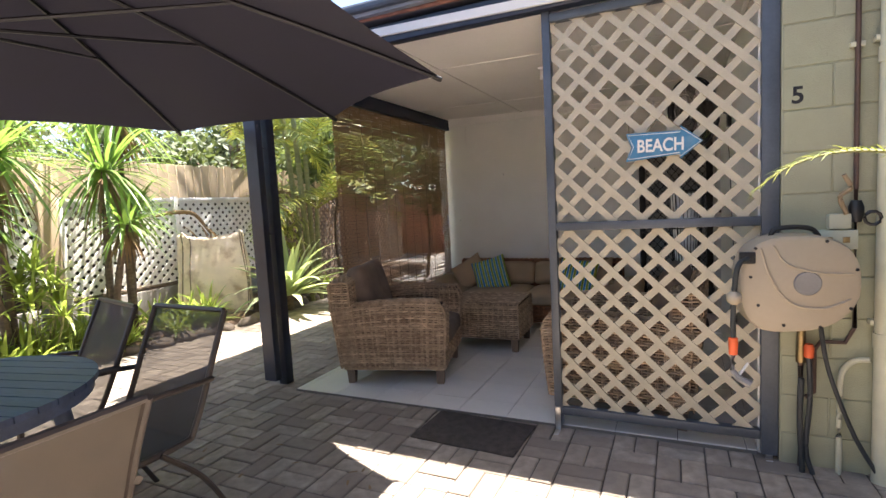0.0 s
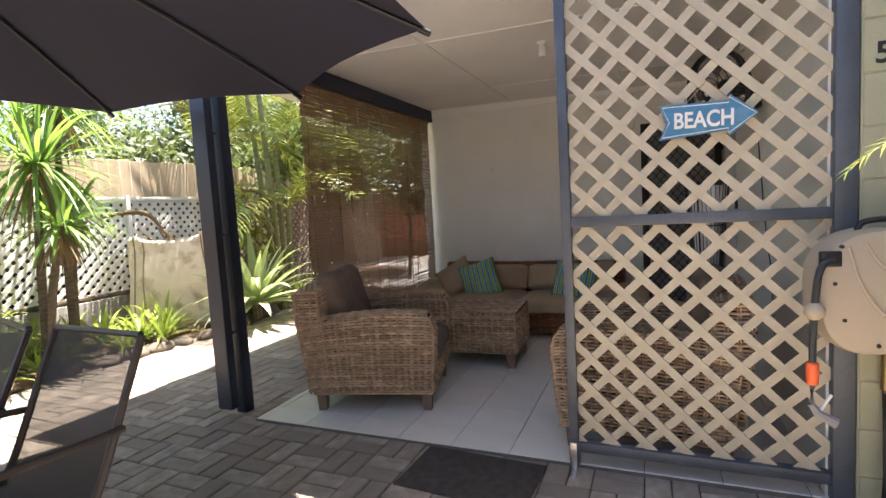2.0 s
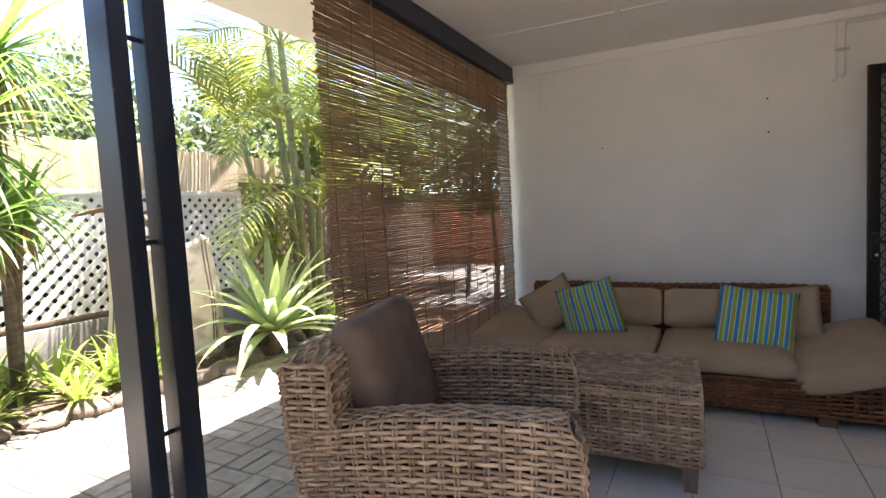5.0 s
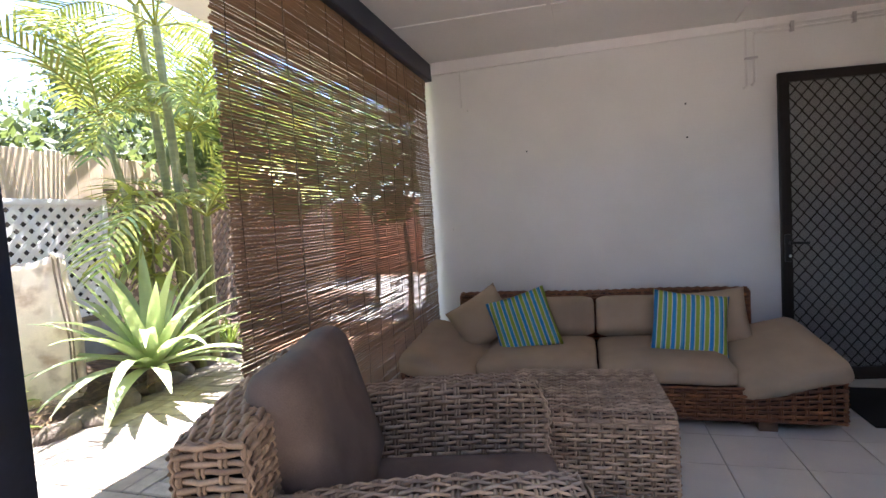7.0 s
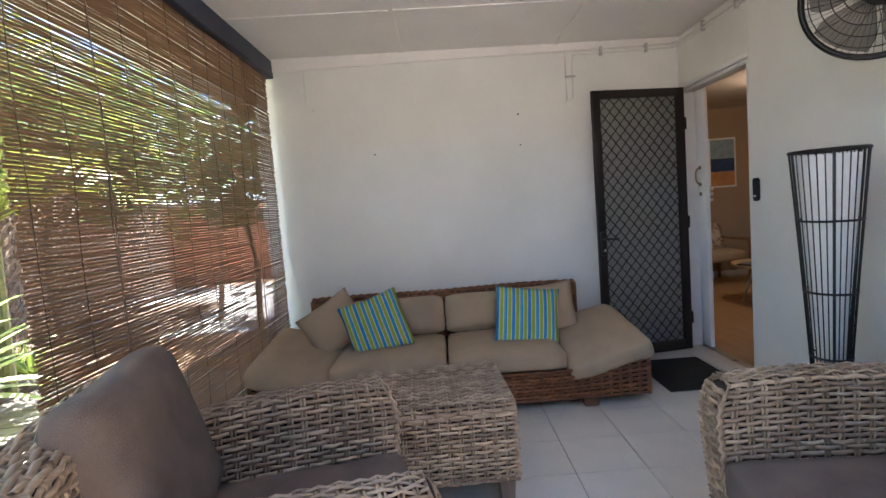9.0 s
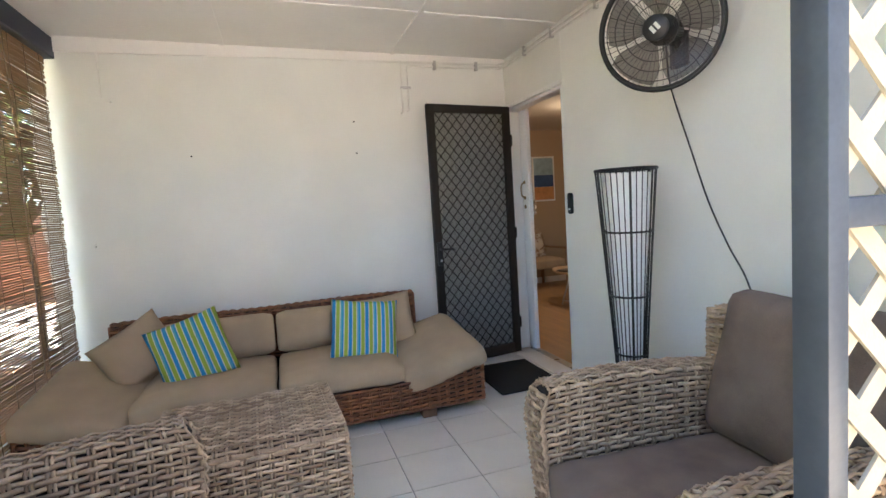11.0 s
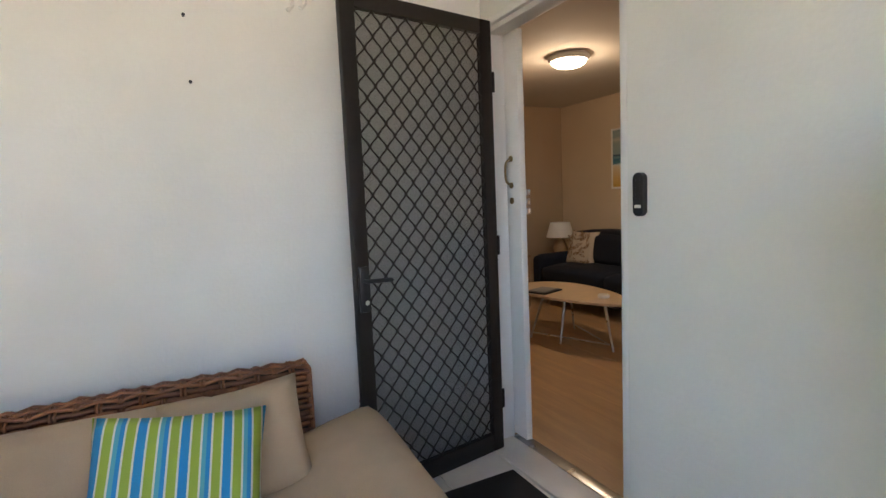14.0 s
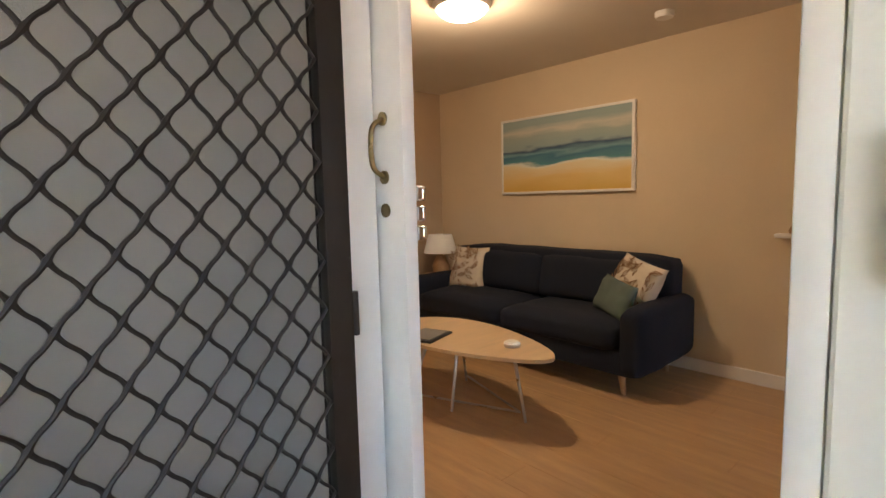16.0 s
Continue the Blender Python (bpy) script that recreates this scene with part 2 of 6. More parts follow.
M["agave"] = leafy(material("variegated_agave_leaf", (0.41, 0.49, 0.23), 0.5, var=0.2, scale=6, fine=50, bump=0.15, rand=0.5, hue=(0.62, 0.65, 0.42)), 0.35, (0.55, 0.66, 0.22))
M["yucca"] = leafy(material("yucca_leaf", (0.10, 0.19, 0.04), 0.45, var=0.25, scale=5, fine=50, bump=0.1, island=0.6, hue=(0.23, 0.30, 0.07)), 0.35, (0.30, 0.48, 0.08))
M["palm"] = leafy(material("palm_leaf", (0.07, 0.14, 0.035), 0.45, var=0.3, scale=3, fine=40, bump=0.1, island=0.65, hue=(0.40, 0.35, 0.05)), 0.22, (0.36, 0.40, 0.06))
M["brom"] = leafy(material("bromeliad_leaf", (0.16, 0.25, 0.04), 0.45, var=0.3, scale=6, fine=50, bump=0.1, island=0.5, hue=(0.34, 0.36, 0.06)), 0.35, (0.4, 0.5, 0.08))
M["broadleaf"] = leafy(material("yellow_green_broad_leaf", (0.26, 0.31, 0.06), 0.45, var=0.25, scale=6, fine=50, bump=0.1, island=0.6, hue=(0.50, 0.44, 0.10)), 0.35, (0.5, 0.52, 0.1))
# dark colour stands in for shade seen through the lattice openings
M["gap_shade_board"] = material("dark_gap_shade_board", (0.075, 0.062, 0.05), 0.9, var=0.35, scale=6, fine=60, bump=0.5, stretch=(1, 1, 0.15), rand=0.4)
M["foliage"] = leafy(material("tree_foliage", (0.065, 0.095, 0.04), 0.6, var=0.35, scale=2, fine=20, bump=0.1, island=0.6, hue=(0.15, 0.17, 0.07)), 0.3, (0.22, 0.28, 0.07))
M["dry_leaf"] = leafy(material("dry_leaf", (0.28, 0.18, 0.09), 0.8, var=0.3, island=0.5), 0.2, (0.3, 0.2, 0.1))
M["trunk"] = material("grey_brown_bark", (0.15, 0.11, 0.075), 0.9, var=0.35, scale=10, fine=60, bump=0.8, depth=0.01, stretch=(1, 1, 3))
M["cane"] = material("green_palm_cane", (0.22, 0.22, 0.09), 0.7, var=0.25, scale=6, fine=40, bump=0.3, stretch=(1, 1, 4))
M["rock"] = material("garden_rock", (0.17, 0.135, 0.10), 0.9, var=0.3, scale=6, fine=60, bump=0.8, depth=0.01, rand=0.4)
M["concrete"] = material("grey_concrete", (0.26, 0.24, 0.21), 0.9, var=0.2, scale=5, fine=90, bump=0.5, stain=(0.12, 0.11, 0.1), stain_scale=2)
# stain blotches mix brown patches with painted shade of folds and leaves
M["canvas_bag"] = material("dusty_canvas_bag", (0.86, 0.73, 0.57), 0.9, var=0.12, scale=4, fine=150, bump=0.4, stain=(0.40, 0.27, 0.17), stain_scale=6.0, stain_amount=0.85)
M["navy_fabric"] = material("navy_sofa_fabric", (0.005, 0.009, 0.021), 0.95, var=0.2, scale=6, fine=300, bump=0.3)
M["table_top"] = material("pale_ash_veneer", (0.62, 0.45, 0.27), 0.35, var=0.08, scale=4, fine=40, stretch=(1, 6, 1), bump=0.04)
M["leg_light"] = material("light_timber_leg", (0.45, 0.28, 0.14), 0.5, var=0.15, bump=0.1)
M["steel"] = material("brushed_steel", (0.55, 0.54, 0.52), 0.3, metal=1.0, var=0.08, bump=0.03)
M["green_cushion"] = material("sage_cushion", (0.10, 0.13, 0.11), 0.95, var=0.12, fine=300, bump=0.3)
M["leaf_cushion"] = material("leaf_print_cushion", (0.66, 0.58, 0.46), 0.9, var=0.06, fine=200, bump=0.2)
M["brick"] = material("terracotta_brick", (0.36, 0.15, 0.08), 0.9, var=0.25, scale=6, fine=70, bump=0.5, stain=(0.45, 0.3, 0.2), stain_amount=0.4)
M["roof"] = material("grey_roof", (0.25, 0.25, 0.26), 0.6, var=0.1)
M["paper"] = material("printed_paper", (0.62, 0.60, 0.52), 0.7, var=0.1, scale=30, fine=120, stain=(0.3, 0.33, 0.3), stain_scale=35, stain_amount=0.7)
M["wood_chair"] = material("honey_timber", (0.30, 0.17, 0.08), 0.5, var=0.2, stretch=(1, 1, 0.2))
M["clear"] = see_through(material("smoky_fan_blade", (0.075, 0.055, 0.045), 0.2, var=0.1, bump=0), 0.28)
M["terracotta"] = material("pinkish_flower", (0.55, 0.16, 0.09), 0.7)


def banded(name, stops, axis, period, rough=0.9):
    """Cloth with woven stripes across one axis of the piece."""
    m = material(name, (0.5, 0.5, 0.5), rough, var=0.1, fine=300, bump=0.3)
    n, l = m.node_tree.nodes, m.node_tree.links
    co, sep = n.new("ShaderNodeTexCoord"), n.new("ShaderNodeSeparateXYZ")
    l.new(co.outputs["Object"], sep.inputs[0])
    k = n.new("ShaderNodeMath")
    k.operation = "MULTIPLY_ADD"
    k.inputs[1].default_value, k.inputs[2].default_value = 1 / period, 10.0
    l.new(sep.outputs[axis], k.inputs[0])
    fr = n.new("ShaderNodeMath")
    fr.operation = "FRACT"
    l.new(k.outputs[0], fr.inputs[0])
    cr = n.new("ShaderNodeValToRGB")
    cr.color_ramp.interpolation = "CONSTANT"
    e = cr.color_ramp.elements
    while len(e) < len(stops):
        e.new(0.5)
    for el, (p, c) in zip(e, stops):
        el.position, el.color = p, (*c, 1)
    l.new(fr.outputs[0], cr.inputs[0])
    l.new(cr.outputs[0], n["Principled BSDF"].inputs["Base Color"])
    return m


BLUE, LIME, OFFW, TEAL = (0.03, 0.25, 0.52), (0.30, 0.40, 0.05), (0.62, 0.62, 0.52), (0.10, 0.36, 0.44)
M["stripes"] = banded("blue_green_striped_cloth", [(0, BLUE), (0.2, OFFW), (0.25, LIME), (0.45, OFFW), (0.5, TEAL), (0.6, BLUE), (0.7, OFFW), (0.75, LIME), (0.95, OFFW)], 0, 0.105)


# ---- mesh helpers ----
def box(bm, x0, x1, y0, y1, z0, z1, bevel=0.0, seg=2, m=None):
    geo = bmesh.ops.create_cube(bm, size=1.0)["verts"]
    for v in geo:
        v.co = Vector(((x0 + x1) / 2 + v.co.x * (x1 - x0), (y0 + y1) / 2 + v.co.y * (y1 - y0), (z0 + z1) / 2 + v.co.z * (z1 - z0)))
    if m:
        for v in geo:
            v.co = m @ v.co
    if bevel:
        es = list({e for v in geo for e in v.link_edges})
        bmesh.ops.bevel(bm, geom=es, offset=bevel, segments=seg, profile=0.5, affect="EDGES", clamp_overlap=True)
    return bm


def block(x0, x1, y0, y1, z0, z1, bevel=0.0, seg=2, m=None):
    return box(bmesh.new(), x0, x1, y0, y1, z0, z1, bevel, seg, m)


def rod(bm, p0, p1, r0, r1=None, seg=10):
    p0, p1 = Vector(p0), Vector(p1)
    r1 = r0 if r1 is None else r1
    d = p1 - p0
    m = Matrix.Translation((p0 + p1) / 2) @ d.to_track_quat("Z", "Y").to_matrix().to_4x4()
    bmesh.ops.create_cone(bm, cap_ends=True, segments=seg, radius1=r0, radius2=r1, depth=d.length, matrix=m)
    return bm


def tube(bm, pts, r, seg=8, closed=False):
    """A round tube along a line of points; r is a radius or one radius a point."""
    pts = [Vector(p) for p in pts]
    n = len(pts)
    rings = []
    for i, p in enumerate(pts):
        a = pts[(i - 1) % n] if (closed or i) else pts[0]
        b = pts[(i + 1) % n] if (closed or i < n - 1) else pts[-1]
        d = (b - a).normalized()
        q = d.to_track_quat("Z", "Y")
        rr = r[i] if isinstance(r, (list, tuple)) else r
        rings.append([bm.verts.new(p + q @ Vector((rr * math.cos(t * math.tau / seg), rr * math.sin(t * math.tau / seg), 0))) for t in range(seg)])
    for i in range(n if closed else n - 1):
        a, b = rings[i], rings[(i + 1) % n]
        for k in range(seg):
            bm.faces.new((a[k], a[(k + 1) % seg], b[(k + 1) % seg], b[k]))
    if not closed:
        bm.faces.new(rings[0][::-1])
        bm.faces.new(rings[-1])
    return bm


def curve_pts(pts, n=24):
    """Points on a smooth line through the given ones."""
    P = [Vector(p) for p in pts]
    P = [P[0] * 2 - P[1]] + P + [P[-1] * 2 - P[-2]]
    out = []
    for i in range(1, len(P) - 2):
        a, b, c, d = P[i - 1:i + 3]
        for k in range(n // (len(P) - 3)):
            t = k / (n // (len(P) - 3))
            out.append(0.5 * ((2 * b) + (c - a) * t + (2 * a - 5 * b + 4 * c - d) * t * t + (3 * b - a - 3 * c + d) * t ** 3))
    out.append(P[-2])
    return out


def lathe(bm, profile, seg=24, caps=True):
    """A turned shape from (radius, height) pairs."""
    rings = [[bm.verts.new((r * math.cos(k * math.tau / seg), r * math.sin(k * math.tau / seg), z)) for k in range(seg)] for r, z in profile]
    for a, b in zip(rings, rings[1:]):
        for k in range(seg):
            bm.faces.new((a[k], a[(k + 1) % seg], b[(k + 1) % seg], b[k]))
    if caps:
        bm.faces.new(rings[0][::-1])
        bm.faces.new(rings[-1])
    return bm


def prism(bm, outline, d0, d1, place):
    """A flat outline given thickness; place turns (a, b, d) into a point."""
    lo = [bm.verts.new(place(a, b, d0)) for a, b in outline]
    hi = [bm.verts.new(place(a, b, d1)) for a, b in outline]
    n = len(outline)
    bm.faces.new(lo[::-1])
    bm.faces.new(hi)
    for i in range(n):
        bm.faces.new((lo[i], lo[(i + 1) % n], hi[(i + 1) % n], hi[i]))
    bmesh.ops.recalc_face_normals(bm, faces=bm.faces)
    return bm


def to_mesh(name, bm, mat, smooth=None):
    me = bpy.data.meshes.new(name)
    bmesh.ops.recalc_face_normals(bm, faces=bm.faces)
    bm.to_mesh(me)
    bm.free()
    me.materials.append(mat)
    if smooth:
        me.shade_smooth() if smooth is True else me.set_sharp_from_angle(angle=radians(smooth))
        if smooth is not True:
            for p in me.polygons:
                p.use_smooth = True
            me.set_sharp_from_angle(angle=radians(smooth))
    return me


def part(name, bm, mat, parent, label="", smooth=40, m=None):
    """One mesh object under a thing or a part."""
    me = bm if isinstance(bm, bpy.types.Mesh) else to_mesh(name, bm, mat, smooth)
    ob = new(name, me)
    ob.parent = parent
    if m is not None:
        ob.matrix_basis = m
    return tagged(ob, label=label, kind="stuff" if me.get("woven") else "")


def thing(name, label, category, m=None, group="", kind=""):
    ob = new(name)
    ob.empty_display_size = 0.1
    if m is not None:
        ob.matrix_basis = m
    return tagged(ob, label, category, group, kind)


def solid(name, bm, mat, label, category, m=None, group="", kind="", smooth=40):
    """A thing that is one mesh."""
    ob = new(name, to_mesh(name, bm, mat, smooth))
    if m is not None:
        ob.matrix_basis = m
    return tagged(ob, label, category, group, kind)


def setting(name, bm, mat, label="", smooth=None):
    return tagged(new(name, to_mesh(name, bm, mat, smooth)), label, "", "", "structure")


def woven(name, surf, U, V, mat, stake=0.046, pitch=0.0185, w=0.0084, h=0.0045, amp=0.0058, seed=1, stakes=True):
    """A woven face: strands along u go over and under stakes along v. surf(u, v) gives a point and its outward normal."""
    rng = random.Random(seed)
    verts, faces = [], []

    def strand(samples, along_u):
        base = None
        for (u, v, off, ww) in samples:
            p, nrm = surf(u, v)
            p2, _ = surf(u, min(V, v + 0.002)) if along_u else surf(min(U, u + 0.002), v)
            if (p2 - p).length < 1e-6:
                p2, _ = surf(u, v - 0.002) if along_u else surf(u - 0.002, v)
                side = (p - p2).normalized()
            else:
                side = (p2 - p).normalized()
            c = p + nrm * off
            i = len(verts)
            verts.extend((c - side * ww, c + nrm * h, c + side * ww, c - nrm * h))
            if base is not None:
                for k in range(4):
                    faces.append((base + k, base + (k + 1) % 4, i + (k + 1) % 4, i + k))
            base = i

    nu, nv = max(2, round(U / stake)), max(2, round(V / pitch))
    du, dv = U / nu, V / nv
    for j in range(nv):
        v0 = (j + 0.5) * dv
        ww = w * rng.uniform(0.8, 1.08)
        ph = rng.uniform(-0.0015, 0.0015)
        sam = []
        for i in range(2 * nu + 1):
            u = i * du / 2
            k = i // 2
            off = 0.0 if i % 2 else (amp if (k + j) % 2 else -amp * 0.6)
            sam.append((u, min(V, max(0, v0 + ph + rng.uniform(-0.0018, 0.0018))), off + rng.uniform(-0.001, 0.001), ww))
        cut = 0
        while cut < len(sam) - 1:
            end = min(len(sam) - 1, cut + rng.randint(10, 22))
            strand(sam[cut:end + 1], True)
            cut = end
    if stakes:
        for k in range(nu + 1):
            for shift in (-0.006, 0.006):
                sam = [(min(U, max(0, k * du + shift)), (j + 0.5) * dv, -(amp if (k + j) % 2 else -amp * 0.6), 0.005) for j in range(nv)]
                strand(sam, False)
    me = bpy.data.meshes.new(name)
    me.from_pydata([tuple(v) for v in verts], [], faces)
    me.materials.append(mat)
    me.shade_smooth()
    me["woven"] = 1
    return me


def rounded_path(pts, r, n=5):
    """A bent line of 2D points with its corners rounded, as a function of length: point and normal to its left."""
    P = [Vector(p) for p in pts]
    out = [P[0]]
    for a, b, c in zip(P, P[1:], P[2:]):
        d0, d1 = (a - b).normalized(), (c - b).normalized()
        for k in range(n + 1):
            t = k / n
            out.append((b + d0 * r) * (1 - t) ** 2 + b * 2 * t * (1 - t) + (b + d1 * r) * t * t)
    out.append(P[-1])
    L = [0.0]
    for a, b in zip(out, out[1:]):
        L.append(L[-1] + (b - a).length)

    def at(s):
        s = min(max(s, 0), L[-1])
        for i in range(len(L) - 1):
            if s <= L[i + 1] or i == len(L) - 2:
                f = (s - L[i]) / max(1e-9, L[i + 1] - L[i])
                p = out[i].lerp(out[i + 1], f)
                d = (out[i + 1] - out[i]).normalized()
                return p, Vector((-d.y, d.x))
    return at, L[-1], out


def cushion(w, d, h, r=0.05, puff=0.025, nx=14, ny=14, seed=0):
    """A padded box: rounded edges, domed faces, small wrinkles. Base at z 0."""
    bm = block(-w / 2, w / 2, -d / 2, d / 2, 0, h)
    bmesh.ops.subdivide_edges(bm, edges=bm.edges[:], cuts=9, use_grid_fill=True)
    for v in bm.verts:
        x, y, z = v.co
        ax, ay, az = 2 * x / w, 2 * y / d, 2 * z / h - 1
        q = Vector((max(0, abs(x) - w / 2 + r), max(0, abs(y) - d / 2 + r), max(0, abs(z - h / 2) - h / 2 + min(r, h / 2))))
        if q.length > r:
            q2 = q * (r / q.length)
            v.co -= Vector((math.copysign(q.x - q2.x, x), math.copysign(q.y - q2.y, y), math.copysign(q.z - q2.z, az)))
        dome = (1 - ax ** 4) * (1 - ay ** 4)
        v.co.z += puff * dome * (1 if az > 0 else -0.3)
        v.co += Vector((1, 1, 1)) * 0.006 * noise.noise(Vector((x * 5 + seed, y * 5, z * 5)))
        v.co.z += 0.006 * noise.noise(Vector((x * 9, y * 9 + seed, z * 3)))
    return bm


def pillow(w, h, t, n=16, seed=0):
    """A throw pillow in the xz plane: pinched corners, thick middle."""
    bm = bmesh.new()
    grids = []
    for s in (1, -1):
        g = []
        for i in range(n + 1):
            row = []
            for j in range(n + 1):
                a, b = 2 * i / n - 1, 2 * j / n - 1
                pin = 1 - 0.06 * (1 - abs(a) ** 2) * abs(b) ** 3 - 0.06 * (1 - abs(b) ** 2) * abs(a) ** 3
                k = max(0.0, (1 - a ** 4) * (1 - b ** 4)) ** 0.55
                y = s * (t / 2 * k) + 0.01 * noise.noise(Vector((a * 2 + seed, b * 2, s)))
                row.append(bm.verts.new((a * w / 2 * pin, y, b * h / 2 * pin)))
            g.append(row)
        grids.append(g)
    for g, s in zip(grids, (1, -1)):
        for i in range(n):
            for j in range(n):
                f = (g[i][j], g[i + 1][j], g[i + 1][j + 1], g[i][j + 1])
                bm.faces.new(f if s < 0 else f[::-1])
    bmesh.ops.remove_doubles(bm, verts=bm.verts, dist=0.004)
    return bm


def lattice(parent, rect, pitch, width, thick, place, mat, name="slat", angle=45.0, phase=(0.5, 0.5)):
    """Crossed diagonal slats in a rectangle (a0, a1, b0, b1); place(a, b, d) gives the point."""
    a0, a1, b0, b1 = rect
    t = math.tan(radians(angle))
    for s, d, ph in ((1, 0.0, phase[0]), (-1, thick * 1.02, phase[1])):
        span = (a1 - a0) * t + (b1 - b0)
        n = int(span / (pitch * t))
        for i in range(n + 1):
            c = (i + ph) * pitch * t
            ends = []
            for a in (a0, a1):
                rel = (a - a0) * t
                b = b0 + c - rel if s > 0 else b1 - c + rel
                if b0 <= b <= b1:
                    ends.append((a, b))
            for b in (b0, b1):
                rel = (c - (b - b0)) / t if s > 0 else ((b - b1) + c) / t
                if 0 < rel < a1 - a0:
                    ends.append((a0 + rel, b))
            if len(ends) < 2:
                continue
            p, q = Vector(ends[0]), Vector(ends[1])
            if (q - p).length < 0.03:
                continue
            u = (q - p).normalized()
            v = Vector((-u.y, u.x)) * width / 2
            p, q = p - u * 0.012, q + u * 0.012
            poly = [p - v, q - v, q + v, p + v]
            part(name, prism(bmesh.new(), [tuple(x) for x in poly], d, d + thick, place), mat, parent, smooth=None)


def letters(text, size, mat, m, parent=None, name="lettering", extrude=0.002):
    cu = bpy.data.curves.new(name, "FONT")
    cu.offset = size * 0.022
    cu.body, cu.size, cu.extrude, cu.align_x, cu.align_y = text, size, extrude, "CENTER", "CENTER"
    ob = new(name + "_tmp", cu)
    me = bpy.data.meshes.new_from_object(ob.evaluated_get(bpy.context.evaluated_depsgraph_get()))
    bpy.data.objects.remove(ob)
    me.name = name
    me.materials.clear()
    me.materials.append(mat)
    o = new(name, me)
    o.matrix_basis = m
    o.parent = parent
    return o

# ---- structure: patio ----
XL, XR, YF, YB, ZC = -2.78, 0.43, 3.10, 6.40, 2.50
setting("wall_north", block(-2.86, 0.43, YB, YB + 0.16, -0.1, 2.62, 0.006, 2), M["wall_white"], "white painted rendered wall with a rough worn end")
# rough plaster edge at the open end of the north wall
bm = bmesh.new()
zs = [i * 0.06 for i in range(42)]
tube(bm, [(-2.855 + 0.014 * noise.noise(Vector((0, 0, z * 4))), YB + 0.03 + 0.02 * noise.noise(Vector((5, 0, z * 3))), z) for z in zs],
     [0.032 + 0.018 * noise.noise(Vector((9, 0, z * 5))) for z in zs], 10)
setting("trim_wall_end", bm, M["wall_white"], "lumpy white plaster edge of the wall", 60)

# the east wall carries the door opening from y 5.556 to 6.33
DY0, DY1, DZ = 5.52, 6.42, 2.05
bm = bmesh.new()
box(bm, XR, XR + 0.17, 3.12, DY0, -0.1, 2.62, 0.005)
box(bm, XR, XR + 0.17, DY0, 9.8, DZ + 0.002, 2.62)
box(bm, XR, XR + 0.17, DY1, YB + 0.159, -0.1, DZ)
box(bm, XR + 0.13, XR + 0.17, YB + 0.16, 9.8, -0.1, DZ)
setting("wall_east", bm, M["wall_white"], "white painted wall with a door opening")

# sloping ceiling sheets with cover strips
bm = bmesh.new()
def ceil_z(x):
    return 2.505 - 0.02 * (x - XL)
prism(bm, [(-3.69, ceil_z(-3.69)), (XR + 0.1, ceil_z(XR + 0.1)), (XR + 0.1, ceil_z(XR) + 0.05), (-3.69, ceil_z(-3.69) + 0.05)], 3.0, YB + 0.1, lambda a, b, d: (a, d, b))
for y in (3.95, 5.55):
    prism(bm, [(-2.7, ceil_z(-2.7) - 0.006), (XR, ceil_z(XR) - 0.006), (XR, ceil_z(XR)), (-2.7, ceil_z(-2.7))], y, y + 0.03, lambda a, b, d: (a, d, b))
for x in (-1.72, -0.52):
    box(bm, x, x + 0.03, 3.1, YB, ceil_z(x) - 0.008, ceil_z(x))
box(bm, -2.7, XR, YB - 0.022, YB, ceil_z(XR) - 0.035, ceil_z(-2.7))
setting("ceiling", bm, M["ceiling"], "off-white ceiling sheets with cover strips")
setting("roof", prism(bmesh.new(), [(-3.73, ceil_z(-3.73) + 0.055), (5, 2.66), (5, 2.72), (-3.73, ceil_z(-3.73) + 0.13)], 2.93, 10.0, lambda a, b, d: (a, d, b)), M["roof"], "grey roof sheeting")

setting("beam_west", block(-2.80, -2.70, 3.06, YB - 0.002, 2.36, 2.495, 0.008), M["navy"], "dark navy painted timber beam")
setting("beam_south", block(-3.02, 0.52, 3.02, 3.10, 2.44, 2.56, 0.008), M["navy"], "dark navy painted front beam")
bm = tube(bmesh.new(), [(-2.9, 2.985, 2.60), (-1.5, 2.985, 2.595), (0.9, 2.985, 2.58)], 0.014)
solid("copper_pipe", bm, M["copper"], "painted copper pipe along the front beam", "pipe")
setting("gutter", block(-3.73, 0.95, 2.90, 3.0, 2.62, 2.68, 0.02), M["frame_grey"], "grey metal gutter")

# floors
bm = block(-2.685, XR, YF - 0.005, YB, -0.06, -0.006)
floor = setting("floor", bm, M["grout"], "grey grout bed of the tiled patio floor")
bm = bmesh.new()
bmesh.ops.create_grid(bm, x_segments=2, y_segments=2, size=400)
for v in bm.verts:
    v.co.z = -0.09
setting("ground", bm, M["grass"], "rough ground reaching far")
pav = setting("pavement", block(-5.25, 1.75, -6.0, 6.9, -0.12, -0.028), M["joint"], "sandy bed of the clay pavers")
bm = bmesh.new()
bmesh.ops.create_grid(bm, x_segments=40, y_segments=90, size=1)
for v in bm.verts:
    v.co = Vector((-6.6 + v.co.x * 1.5, 3.6 + v.co.y * 7.0, 0))
    v.co.z = 0.05 + 0.05 * noise.noise(v.co * 2.2) + 0.02 * noise.noise(v.co * 9) - (0.12 if v.co.x > -5.2 else 0)
setting("garden_bed", bm, M["soil"], "brown mulch garden bed", 60)

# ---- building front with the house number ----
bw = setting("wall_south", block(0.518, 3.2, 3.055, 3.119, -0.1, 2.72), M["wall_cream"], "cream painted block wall")
